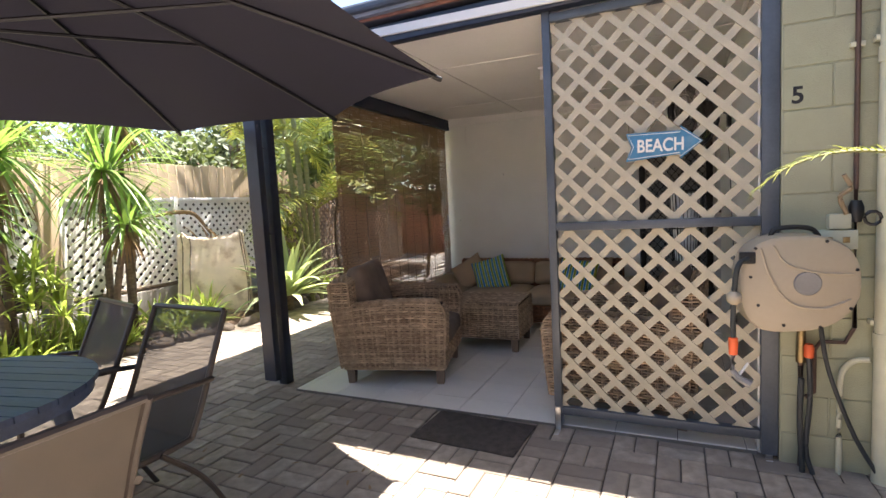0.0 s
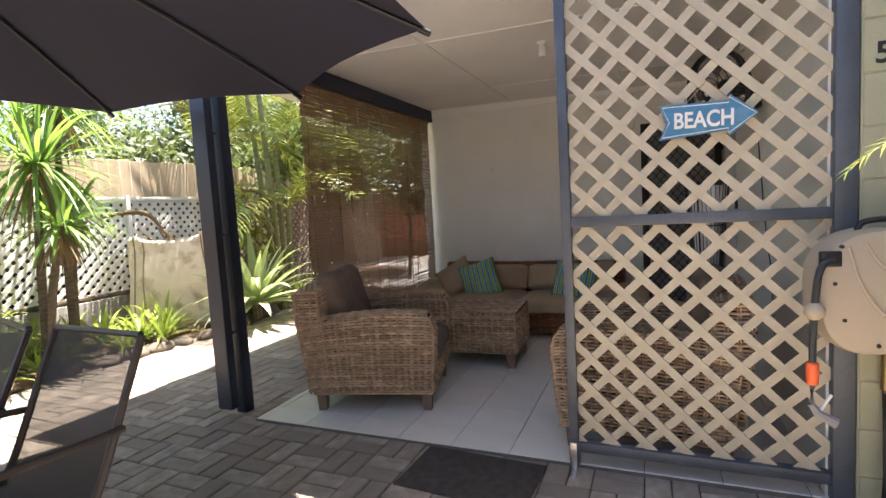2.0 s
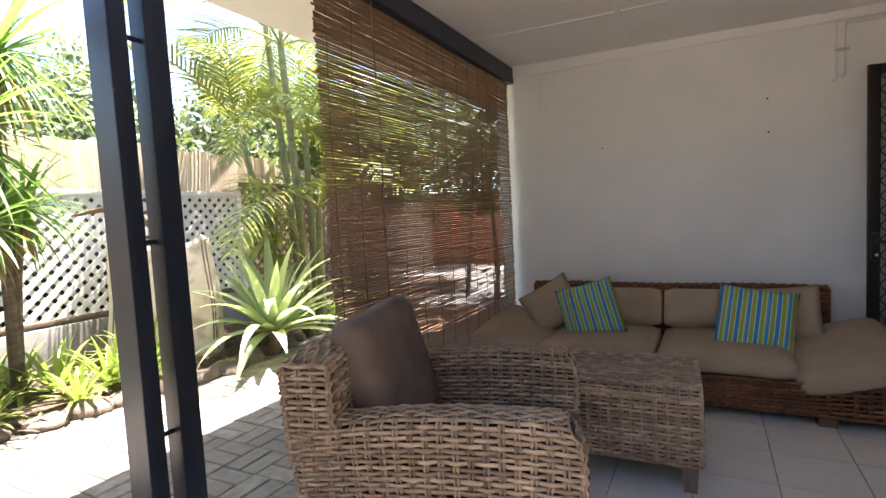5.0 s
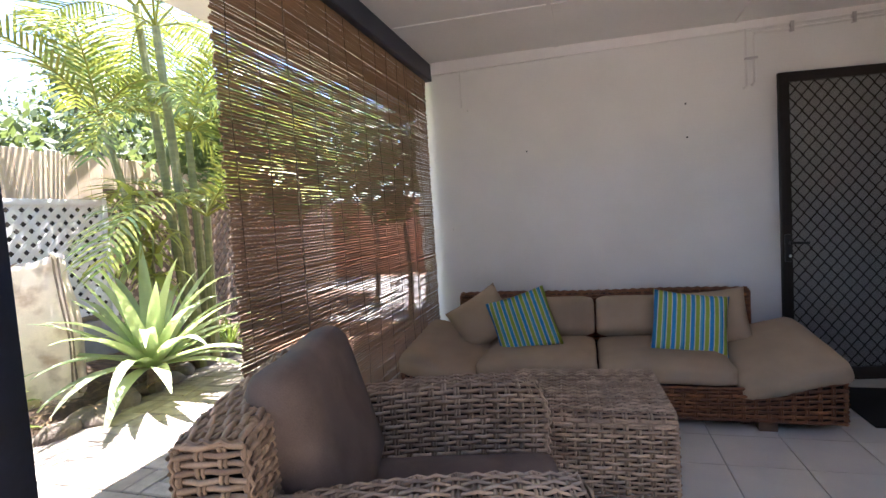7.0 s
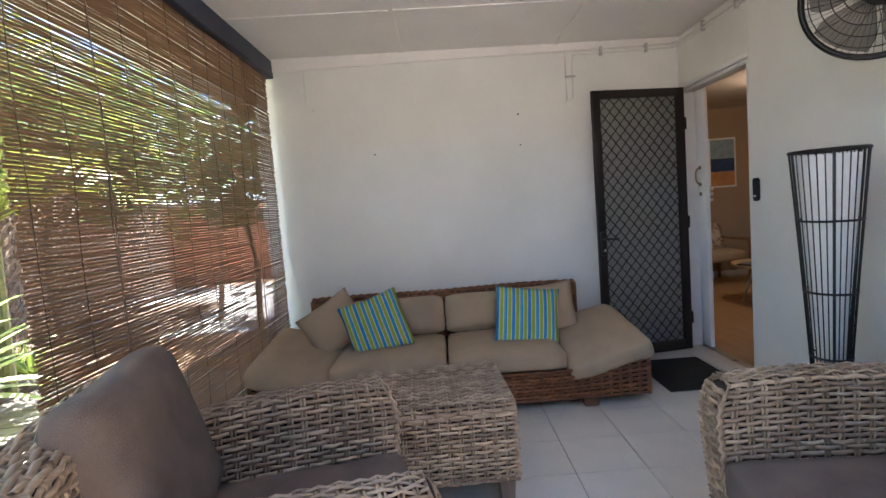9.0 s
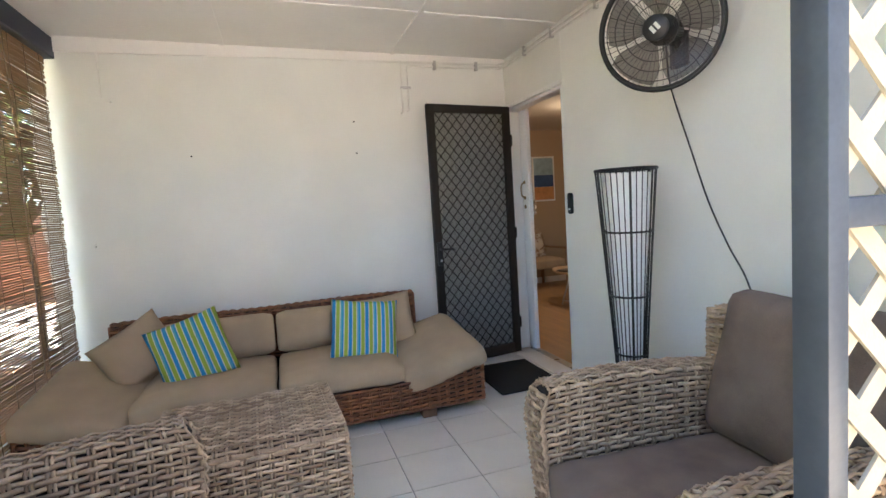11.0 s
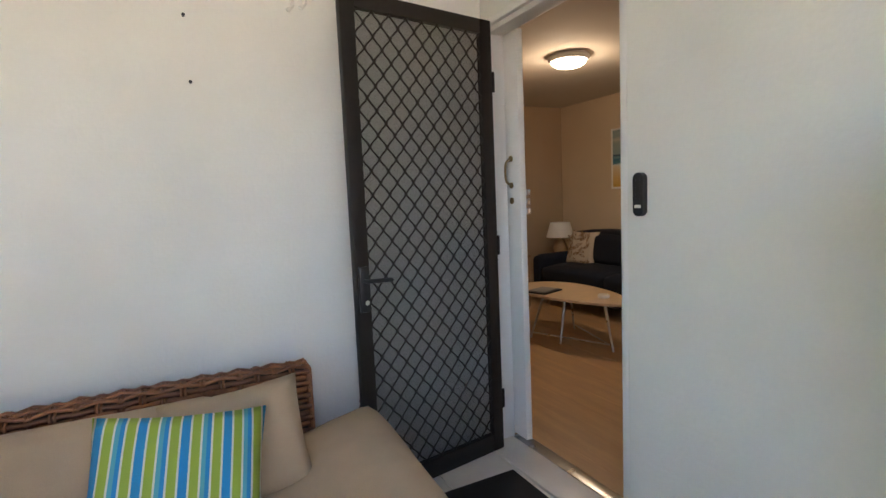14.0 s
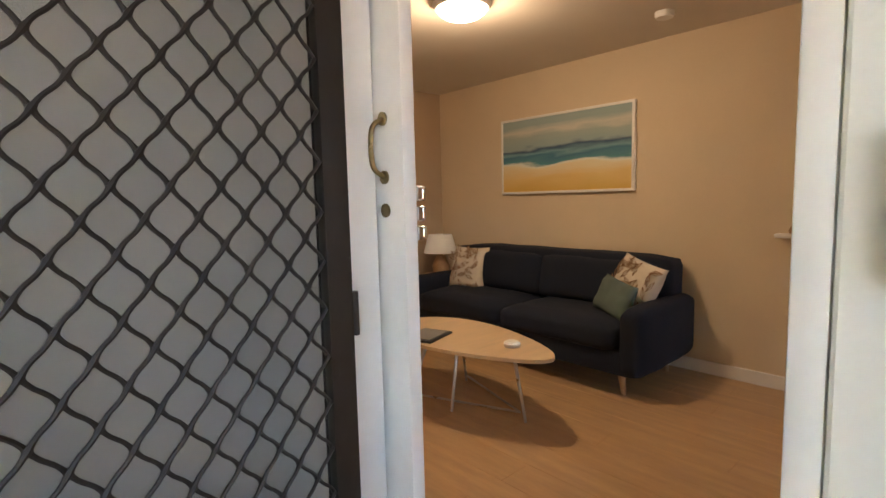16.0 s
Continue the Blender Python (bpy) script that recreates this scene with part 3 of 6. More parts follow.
bw2 = setting("wall_south_inner", block(0.61, 3.2, 3.12, 3.25, -0.1, 2.62), M["wall_room"], "plain inner face")

# ---- inner room ----
RX1, RY0, RY1, RZ = 3.50, 3.25, 9.45, 2.34
setting("room_wall_east", block(RX1, RX1 + 0.1, RY0, RY1, -0.02, RZ), M["wall_room"], "beige painted room wall")
# north wall carries painted dimness in its colour
setting("room_wall_north", block(0.56, RX1 + 0.1, RY1, RY1 + 0.1, -0.02, RZ), M["wall_room_dim"], "room wall with the dimness far from the lamp put into its colour")
setting("room_wall_west", block(0.601, 0.612, YB - 0.01, RY1, -0.02, RZ), M["wall_room"], "beige painted room wall")
setting("room_ceiling", block(0.601, RX1 + 0.1, RY0, RY1 + 0.1, RZ, RZ + 0.05), M["ceiling_room"], "off-white room ceiling with weak lamplight put into its colour")
rfloor = setting("room_floor", block(0.50, RX1, RY0, RY1, -0.06, -0.005), M["grout"], "base of the laminate floor")
setting("baseboard", block(RX1 - 0.014, RX1, RY0, RY1, 0, 0.09, 0.004), M["gloss_white"], "white skirting board")
setting("baseboard_north", block(0.62, RX1 - 0.02, RY1 - 0.014, RY1, 0, 0.09, 0.004), M["gloss_white"], "white skirting board")

# ---- door frame and sliding door ----
bm = bmesh.new()
box(bm, XR + 0.012, XR + 0.11, DY1 - 0.04, DY1 - 0.001, 0, DZ, 0.004)
box(bm, XR + 0.004, XR + 0.166, DY0 + 0.001, DY0 + 0.034, 0, DZ - 0.036, 0.004)
box(bm, XR + 0.02, XR + 0.11, DY0, DY1, DZ - 0.035, DZ - 0.001, 0.004)
box(bm, XR - 0.004, XR + 0.02, DY0 - 0.0, DY1, DZ - 0.012, DZ + 0.018, 0.003)
setting("trim_door_frame", bm, M["gloss_white"], "white painted timber door frame", 30)
setting("threshold", block(XR - 0.06, XR + 0.10, DY0 - 0.01, DY1 - 0.03, -0.02, 0.014, 0.004), M["tile"], "cream tiled threshold", 30)
setting("threshold_track", block(XR + 0.105, XR + 0.17, DY0, DY1 - 0.03, -0.02, 0.012, 0.003), M["steel"], "worn metal door track", 30)

d = thing("sliding_door", "white painted sliding door pushed open into its pocket", "door", pose(XR + 0.125, 6.297, 0.016))
part("leaf", block(0, 0.036, 0, 0.82, 0, 2.015, 0.004), M["gloss_white"], d)
hd = part("pull_handle", tube(bmesh.new(), curve_pts([(-0.002, 0.068, 1.285), (-0.03, 0.068, 1.305), (-0.036, 0.068, 1.35), (-0.03, 0.068, 1.395), (-0.002, 0.068, 1.415)], 20), 0.006), M["brass"], d, "tarnished brass pull handle")
for z in (1.285, 1.415):
    part("rose", rod(bmesh.new(), (-0.005, 0.068, z), (0.001, 0.068, z), 0.015, seg=16), M["brass"], hd)
part("keyhole", rod(bmesh.new(), (-0.004, 0.068, 1.21), (0.001, 0.068, 1.21), 0.016, seg=16), M["brass"], d)
bm = bmesh.new()
for z in (1.14, 1.185, 1.23):
    box(bm, 0.036, 0.062, -0.004, 0.03, z, z + 0.034, 0.006)
part("lock", bm, M["chrome"], d, "chrome night latch")

# ---- security door, folded back near the wall ----
W, HT = 0.745, 2.02
P0, P1 = Vector((-0.325, 6.185)), Vector((0.405, 6.305))
ang = math.degrees(math.atan2(P1.y - P0.y, P1.x - P0.x))
sd = thing("security_door", "open dark bronze security door with diamond grille and insect mesh", "door", pose(P0.x, P0.y, 0.022, 0, 0, ang))
for nm, b in (("stile", (0, 0.062, -0.016, 0.016, 0, HT)), ("stile", (W - 0.062, W, -0.016, 0.016, 0, HT)),
              ("top_rail", (0.0625, W - 0.0625, -0.0155, 0.0155, HT - 0.062, HT)), ("bottom_rail", (0.0625, W - 0.0625, -0.0155, 0.0155, 0, 0.085))):
    part(nm, block(*b, 0.004), M["bronze"], sd)
part("insect_mesh", block(0.05, W - 0.05, 0.004, 0.006, 0.07, HT - 0.05), M["flyscreen"], sd, "fine dark insect mesh", None)
PX, PZ = (W - 0.124) / 8, (HT - 0.147) / 20
def wires(up):
    bm = bmesh.new()
    gw, gh = W - 0.124, HT - 0.147
    n = int(gw / PX + gh / PZ) + 2
    for i in range(-1, n):
        pts, radii = [], []
        steps = 8 * 16
        for k in range(steps + 1):
            x = gw * k / steps
            z = i * PZ - (x / PX) * PZ - 0.0023 * math.sin(2 * x / PX * math.tau)
            if 0 <= z <= gh:
                radii.append(0.0037 + 0.0026 * max(0.0, math.cos(2 * x / PX * math.tau)) ** 6)
                pts.append((0.062 + x, -0.004 if up else -0.007, 0.085 + (z if up else gh - z)))
        if len(pts) > 1:
            tube(bm, pts, radii, 6)
    return bm
part("grille", wires(True), M["bronze"], sd, "diamond pattern grille")
part("grille", wires(False), M["bronze"], sd, "diamond pattern grille")
lk = part("lock_case", block(0.008, 0.05, -0.034, -0.016, 0.80, 0.98, 0.006), M["black"], sd)
part("lever", tube(bmesh.new(), [(0.03, -0.036, 0.925), (0.03, -0.062, 0.925), (0.05, -0.066, 0.925), (0.135, -0.064, 0.92)], 0.009), M["black"], lk)
part("key_cylinder", rod(bmesh.new(), (0.03, -0.034, 0.84), (0.03, -0.046, 0.84), 0.010), M["chrome"], lk)
for z in (0.25, 1.0, 1.75):
    part("hinge", rod(bmesh.new(), (W + 0.006, -0.012, z - 0.045), (W + 0.006, -0.012, z + 0.045), 0.008), M["bronze"], sd)

# ---- posts ----
def channel(bm, cx, cy, z0, z1, w=0.10, dep=0.09, t=0.006):
    box(bm, cx - w / 2, cx - w / 2 + t, cy - dep / 2, cy + dep / 2, z0, z1, 0.002)
    box(bm, cx + w / 2 - t, cx + w / 2, cy - dep / 2, cy + dep / 2, z0, z1, 0.002)
    box(bm, cx - w / 2 + t, cx + w / 2 - t, cy - dep / 2, cy - dep / 2 + t, z0, z1)
    box(bm, cx - w / 2 + t, cx + w / 2 - t, cy + dep / 2 - t, cy + dep / 2, z0, z1)
    return bm
po = thing("roof_post", "pair of dark navy painted steel posts bolted side by side", "post")
part("post", channel(bmesh.new(), -2.90, 3.225, -0.03, 2.49, 0.08, 0.08), M["navy"], po)
part("post", channel(bmesh.new(), -2.91, 3.09, 0.05, 2.44, 0.12, 0.06), M["navy"], po)
for z in (0.55, 1.22, 1.9):
    part("bolt", rod(bmesh.new(), (-2.905, 3.115, z), (-2.905, 3.19, z), 0.009), M["navy"], po)
part("bolt", rod(bmesh.new(), (-2.86, 3.20, 2.42), (-2.795, 3.20, 2.42), 0.012), M["navy"], po)

# ---- lattice screen ----
SX0, SX1, SZ0, SZ1, SM = -0.635, 0.515, 0.095, 2.45, 1.215
sc = thing("lattice_screen", "cream diagonal lattice in a grey painted frame", "screen")
part("frame_post", block(SX0, SX0 + 0.045, 3.07, 3.13, 0.0, SZ1, 0.003), M["frame_grey"], sc)
part("frame_post", block(SX1 - 0.075, SX1, 3.06, 3.13, 0.0, SZ1, 0.003), M["frame_grey"], sc)
for z in (SZ0, SM, SZ1 - 0.045):
    part("frame_rail", block(SX0 + 0.0455, SX1 - 0.0755, 3.075, 3.128, z - 0.024, z + 0.024, 0.003), M["frame_grey"], sc)
for x in (SX0 + 0.02, SX1 - 0.04):
    bm = bmesh.new()
    box(bm, x - 0.016, x + 0.016, 3.062, 3.0695, -0.02, 0.12, 0.002)
    box(bm, x - 0.016, x + 0.016, 2.985, 3.0695, -0.028, -0.02, 0.002)
    part("foot_bracket", bm, M["steel"], sc, "galvanised foot bracket")
rect_a = (SX0 + 0.035, SX1 - 0.068)
for b0, b1, ph in ((SZ0 + 0.014, SM - 0.014, (0.22, 0.62)), (SM + 0.014, SZ1 - 0.06, (0.12, 0.16))):
    lattice(sc, (*rect_a, b0, b1), 0.16, 0.038, 0.007, lambda a, b, dd: (a, 3.096 + dd, b), M["lattice_cream"], phase=ph)

# ---- BEACH sign ----
sg = thing("beach_sign", "blue wooden arrow sign reading BEACH hung on string", "sign", pose(-0.008, 3.07, 1.632, 0, 1, 0))
arrow = [(-0.185, 0.075), (0.085, 0.072), (0.085, 0.098), (0.19, 0.012), (0.085, -0.075), (0.085, -0.05), (-0.185, -0.075), (-0.155, 0.0)]
inner = [(a * 0.95 + 0.002, b * 0.86 + 0.001) for a, b in arrow]
up = lambda a, b, dd: (a, dd, b)
part("board", prism(bmesh.new(), arrow, -0.006, 0.006, up), M["sign_blue"], sg, smooth=None)
bm = bmesh.new()
tube(bm, [(a, -0.0065, b) for a, b in inner], 0.0022, 4, True)
part("border", bm, M["sign_white"], sg, smooth=None)
lt = letters("BEACH", 0.084, M["sign_white"], pose(-0.012, -0.0075, 0.0, 90), sg)
lt.scale = (0.88, 1.12, 1)
part("string", tube(bmesh.new(), [(-0.085, 0, 0.07), (0.0, 0.012, 0.165), (0.085, 0, 0.08)], 0.0025, 5), M["rope"], sg)

# ---- bamboo blind ----
bl = thing("bamboo_blind", "lowered brown bamboo roll-up blind under the beam", "blind", pose(-2.75, 3.90, 0))
rng = random.Random(4)
slats = []
for k in range(14):
    seg = tube(bmesh.new(), [(0, 2.44 * q / 26, 0.0030 * noise.noise(Vector((q * 0.55, k * 9.1, 0)))) for q in range(27)], [0.0058 + 0.0014 * noise.noise(Vector((q * 0.8, k * 5.3, 4))) for q in range(27)], 6)
    for v in seg.verts:
        v.co.x *= 0.5
    slats.append(to_mesh("slat", seg, M["bamboo"]))
# the head of the blind is packed closer
z = 2.365
while z > 0.10:
    part("slat", rng.choice(slats), None, bl, m=pose(rng.uniform(-0.002, 0.002), rng.uniform(-0.012, 0.012), z + rng.uniform(-0.001, 0.001), rng.uniform(-0.012, 0.012), 0, rng.uniform(-0.05, 0.05)))
    z -= 0.0133 if z < 2.12 else 0.0110
for i in range(13):
    y = 0.06 + i * 0.193
    pts = [(0.008 + 0.004 * math.sin(k * 1.3 + i), y + 0.006 * math.sin(k * 0.9 + 2 * i), 2.36 - k * 0.15) for k in range(16)]
    part("cord", tube(bmesh.new(), pts, 0.0018, 5), M["cord"], bl)
for y in (0.42, 1.9):
    part("pull_cord", tube(bmesh.new(), [(0.022, y, 2.38), (0.024, y + 0.01, 1.4), (0.02, y, 0.35)], 0.0035, 6), M["cord_pale"], bl)

# ---- armchairs ----
def armchair(m, label):
    c = thing("wicker_armchair", label, "armchair", m, "grey wicker seating set")
    D, Wd, Ha, Hb = 0.92, 0.85, 0.672, 0.85
    hx = D / 2
    aw = 0.125
    # near-black cores behind the weave stand in for the shaded hollow
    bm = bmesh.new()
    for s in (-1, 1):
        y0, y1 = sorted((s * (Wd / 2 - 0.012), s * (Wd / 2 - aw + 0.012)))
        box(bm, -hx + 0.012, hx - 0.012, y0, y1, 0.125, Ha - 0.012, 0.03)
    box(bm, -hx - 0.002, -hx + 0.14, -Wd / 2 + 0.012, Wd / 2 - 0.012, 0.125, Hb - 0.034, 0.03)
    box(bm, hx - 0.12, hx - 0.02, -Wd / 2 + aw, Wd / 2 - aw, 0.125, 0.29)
    part("core", bm, M["weave_gap_shade"], c)
    for s in (-1, 1):
        at, L, _ = rounded_path([(Wd / 2, 0.12), (Wd / 2, Ha), (Wd / 2 - aw, Ha), (Wd / 2 - aw, 0.36)], 0.035)
        def surf(u, v, s=s, at=at):
            p, n = at(v)
            return Vector((-hx + 0.03 + u, s * p.x, p.y)), Vector((0, -s * n.x, -n.y))
        part("arm", woven("arm", surf, D - 0.05, L, M["wicker"], seed=3 + s), None, c)
        def front(u, v, s=s):
            return Vector((hx - 0.012, s * (Wd / 2 - aw) + s * u, 0.12 + v)), Vector((1, 0, 0))
        part("arm_front", woven("arm_front", front, aw, Ha - 0.14, M["wicker"], seed=8 + s), None, c)
    at, L, _ = rounded_path([(-hx, 0.12), (-hx - 0.02, Hb), (-hx + 0.15, Hb), (-hx + 0.16, 0.36)], 0.045)
    def back(u, v):
        p, n = at(v)
        dip = 0.02 * max(0, (p.y - 0.6) / 0.2) * (abs(u / Wd * 2 - 1) ** 3)
        return Vector((p.x, -Wd / 2 + u, p.y - dip)), Vector((n.x, 0, n.y))
    part("backrest", woven("backrest", back, Wd, L, M["wicker"], seed=21), None, c)
    for s in (-1, 1):
        def side(u, v, s=s):
            return Vector((-hx - 0.005 + u, s * (Wd / 2 + 0.002), 0.14 + v)), Vector((0, s, 0))
        part("back_side", woven("back_side", side, 0.15, Hb - 0.165, M["wicker"], seed=28 + s), None, c)
    def apron(u, v):
        return Vector((hx - 0.02, -Wd / 2 + aw + u, 0.12 + v)), Vector((1, 0, 0))
    part("apron", woven("apron", apron, Wd - 2 * aw, 0.18, M["wicker"], seed=31), None, c)
    part("seat_cushion", cushion(D - 0.17, Wd - 2 * aw - 0.01, 0.15, 0.045, 0.02, seed=2), M["cushion_dark"], c, "dark brown suede seat cushion", m=pose(0.07, 0, 0.285), smooth=True)
    part("back_cushion", cushion(0.50, Wd - 2 * aw - 0.02, 0.15, 0.06, 0.03, seed=5), M["cushion_dark"], c, "dark brown suede back cushion", m=pose(-hx + 0.335, 0, 0.455, 0, -105, 0) @ pose(0.25, 0, 0), smooth=True)
    # the body tapers to its feet, the arms arch and their front corners are rounded off
    def taper(z):
        return 1 - 0.10 * max(0.0, 1 - z / 0.62)
    for ob in c.children:
        if "cushion" in ob.name:
            continue
        arm = ob.name.startswith(("arm", "core"))
        for v in ob.data.vertices:
            x, y, z = v.co
            k = taper(z)
            if arm:
                top = min(1.0, max(0.0, (z - Ha + 0.14) / 0.14))
                x -= 0.055 * top * top * max(0.0, x / hx) ** 5
                z -= 0.038 * ((x - 0.12) / hx) ** 2 * (z / Ha) ** 2
                y += math.copysign(0.012, y) * math.sin(math.pi * min(1.0, z / Ha)) ** 2
            v.co = Vector((x * k, y * k, z))
    lg = bmesh.new()
    for v in bmesh.ops.create_cube(lg, size=1)["verts"]:
        k = 0.034 if v.co.z > 0 else 0.026
        v.co = Vector((math.copysign(k, v.co.x), math.copysign(k, v.co.y), 0.13 if v.co.z > 0 else 0.0))
    me = to_mesh("leg", lg, M["wood_leg_grey"])
    for sx in (-1, 1):
        for sy in (-1, 1):
            part("leg", me, None, c, m=pose(sx * (hx - 0.065) * 0.915, sy * (Wd / 2 - 0.065) * 0.915, 0))
    return c

ch1 = armchair(pose(-2.055, 3.76, 0.0, 0, 0, 14.5), "grey wicker armchair with dark brown cushions beside the blind")
ch2 = copy_thing(ch1, pose(-0.265, 3.60, 0.0, 0, 0, 176))
tagged(ch2, "grey wicker armchair with dark brown cushions behind the lattice screen")

# ---- ottoman ----
def ottoman(m):
    c = thing("wicker_ottoman", "low grey wicker ottoman on short wooden legs", "ottoman", m, "grey wicker seating set")
    L, B, H = 0.70, 0.58, 0.455
    # near-black filler box paints the ottoman's hollow as shade
    part("core", block(-L / 2 + 0.012, L / 2 - 0.012, -B / 2 + 0.012, B / 2 - 0.012, 0.125, H - 0.012, 0.03), M["weave_gap_shade"], c)
    for s in (-1, 1):
        def f(u, v, s=s):
            return Vector((-L / 2 + u, s * B / 2, 0.12 + v)), Vector((0, s, 0))
        part("side", woven("side", f, L, H - 0.14, M["wicker"], seed=41 + s), None, c)
        def g(u, v, s=s):
            return Vector((s * L / 2, -B / 2 + u, 0.12 + v)), Vector((s, 0, 0))
        part("side", woven("side", g, B, H - 0.14, M["wicker"], seed=46 + s), None, c)
    at, LL, _ = rounded_path([(B / 2, H - 0.05), (B / 2, H), (-B / 2, H), (-B / 2, H - 0.05)], 0.03)
    def top(u, v):
        p, n = at(v)
        return Vector((-L / 2 + u, p.x, p.y)), Vector((0, -n.x, -n.y))
    part("top", woven("top", top, L, LL, M["wicker"], seed=51), None, c)
    for sx in (-1, 1):
        for sy in (-1, 1):
            lg = bmesh.new()
            for v in bmesh.ops.create_cube(lg, size=1)["verts"]:
                k = 0.034 if v.co.z > 0 else 0.026
                v.co = Vector((math.copysign(k, v.co.x), math.copysign(k, v.co.y), 0.13 if v.co.z > 0 else 0.0))
            part("leg", lg, M["wood_leg_grey"], c, m=pose(sx * (L / 2 - 0.05), sy * (B / 2 - 0.05), 0))
    return c
ottoman(pose(-1.615, 4.69, 0, 0, 0, 3))

# ---- outdoor sofa ----
so = thing("woven_sofa", "low red-brown woven sofa with tan cushions against the wall", "sofa", pose(-1.52, 5.85, 0))
hl = 1.215
def front_top(x):
    a = abs(x)
    return 0.242 if a < 0.70 else 0.242 + 0.075 * (a - 0.70) / (hl - 0.70)
# near-black filler under the sofa weave puts shade into its gaps
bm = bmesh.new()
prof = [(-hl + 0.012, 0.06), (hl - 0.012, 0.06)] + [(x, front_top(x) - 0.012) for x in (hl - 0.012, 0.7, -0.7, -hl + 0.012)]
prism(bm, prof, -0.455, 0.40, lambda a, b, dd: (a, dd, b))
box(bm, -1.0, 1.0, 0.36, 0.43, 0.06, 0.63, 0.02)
part("core", bm, M["weave_gap_shade"], so, smooth=None)
kw = dict(stake=0.06, pitch=0.0225, w=0.0105, h=0.006, amp=0.008)
def sfront(u, v):
    x = -hl + u
    return Vector((x, -0.468, 0.05 + v * (front_top(x) - 0.05) / 0.2)), Vector((0, -1, 0))
part("base_front", woven("base_front", sfront, 2 * hl, 0.2, M["abaca"], seed=61, **kw), None, so)
for s in (-1, 1):
    def send(u, v, s=s):
        return Vector((s * hl, -0.468 + u, 0.05 + v * (0.33 + 0.12 * u / 0.86 - 0.05) / 0.3)), Vector((s, 0, 0))
    part("base_side", woven("base_side", send, 0.87, 0.3, M["abaca"], seed=65 + s, **kw), None, so)
at, LB, _ = rounded_path([(0.335, 0.30), (0.345, 0.645), (0.44, 0.645), (0.44, 0.3)], 0.03)
def sback(u, v):
    p, n = at(v)
    return Vector((-1.0 + u, p.x, p.y + 0.004 * math.sin(u * 5))), Vector((0, n.x, n.y))
part("backrest", woven("backrest", sback, 2.0, LB, M["abaca"], seed=71, **kw), None, so)
for s in (-1, 1):
    part("back_end", block(s * 1.0 - 0.012, s * 1.0 + 0.012, 0.34, 0.435, 0.3, 0.64, 0.01), M["abaca"], so)
for s in (-1, 1):
    part("seat_cushion", cushion(0.735, 0.72, 0.13, 0.05, 0.02, seed=10 + s), M["cushion_tan"], so, "tan canvas seat cushion", m=pose(s * 0.372, -0.10, 0.225), smooth=True)
    part("back_cushion", cushion(0.70, 0.28, 0.13, 0.05, 0.035, seed=14 + s), M["cushion_tan"], so, "tan canvas back cushion", m=pose(s * 0.355, 0.245, 0.345, 74, 0, 0) @ pose(0, 0.14, -0.02), smooth=True)
    bm = cushion(0.55, 0.80, 0.13, 0.055, 0.02, seed=18 + s)
    part("arm_cushion", bm, M["cushion_tan"], so, "slanted tan canvas arm cushion", m=pose(s * 0.995, -0.085, 0.255, 7.5, -s * 14.0, 0), smooth=True)
for s in (-1, 1):
    for y in (-0.42, 0.33):
        part("leg", block(s * 0.86 - 0.045, s * 0.86 + 0.045, y - 0.04, y + 0.04, 0, 0.085, 0.004), M["wood_leg"], so)

def throw(name, label, m, mat, w=0.40, h=0.40, t=0.13, group="", seed=0):
    p = thing(name, label, "cushion", m, group)
    part("cover", pillow(w, h, t, seed=seed), mat, p, smooth=True)
    return p
throw("throw_pillow", "blue and green striped throw pillow leaning on the sofa", pose(-1.99, 5.80, 0.505, -22, -16, 10), M["stripes"], 0.42, 0.42, group="striped pillows", seed=1)
throw("throw_pillow", "blue and green striped throw pillow leaning on the sofa", pose(-0.965, 5.77, 0.50, -30, 7, -4), M["stripes"], 0.44, 0.42, group="striped pillows", seed=2)
throw("scatter_cushion", "tan canvas scatter cushion tilted in the sofa corner", pose(-2.30, 5.90, 0.515, -25, -30, 16), M["cushion_tan"], 0.42, 0.36, 0.14, "tan scatter cushions", 3)
throw("scatter_cushion", "tan canvas scatter cushion behind a striped pillow", pose(-0.80, 5.95, 0.505, -22, -6, -6), M["cushion_tan"], 0.42, 0.36, 0.14, "tan scatter cushions", 4)

# ---- mats ----
solid("door_mat", block(-0.13, 0.345, 5.50, 6.12, 0.001, 0.012, 0.004, m=None), M["mat_black"], "black rubber-backed door mat on the tiles", "mat")
solid("outdoor_mat", block(-0.33, 0.33, -0.205, 0.205, -0.022, -0.008, 0.004), M["mat_brown"], "dark worn doormat on the pavers", "mat", pose(-1.09, 2.86, 0, 0, 0, -3))
solid("magazine", block(-0.11, 0.11, -0.15, 0.15, 0, 0.012, 0.003), M["paper"], "printed magazine lying on wicker", "magazine", pose(-2.20, 4.55, 0.0, 0, 0, -20))

# ---- cane floor lamp ----
fl = thing("floor_lamp", "tall black cane floor lamp tapering round a white shade", "lamp", pose(0.115, 4.50, 0))
def lr(z):
    t = z / 1.39
    return 0.060 + 0.076 * max(0, (t - 0.18) / 0.82) ** 1.15 + 0.02 * max(0, 0.12 - t) / 0.12
for z in (0.012, 0.28, 0.52, 0.80, 1.10, 1.385):
    pts = [(lr(z) * math.cos(a * math.tau / 28), lr(z) * math.sin(a * math.tau / 28), z + 0.002 * math.sin(a * math.tau / 28)) for a in range(28)]
    part("ring", tube(bmesh.new(), pts, 0.0075 if z in (0.012, 1.385) else 0.005, 6, True), M["rattan_black"], fl)
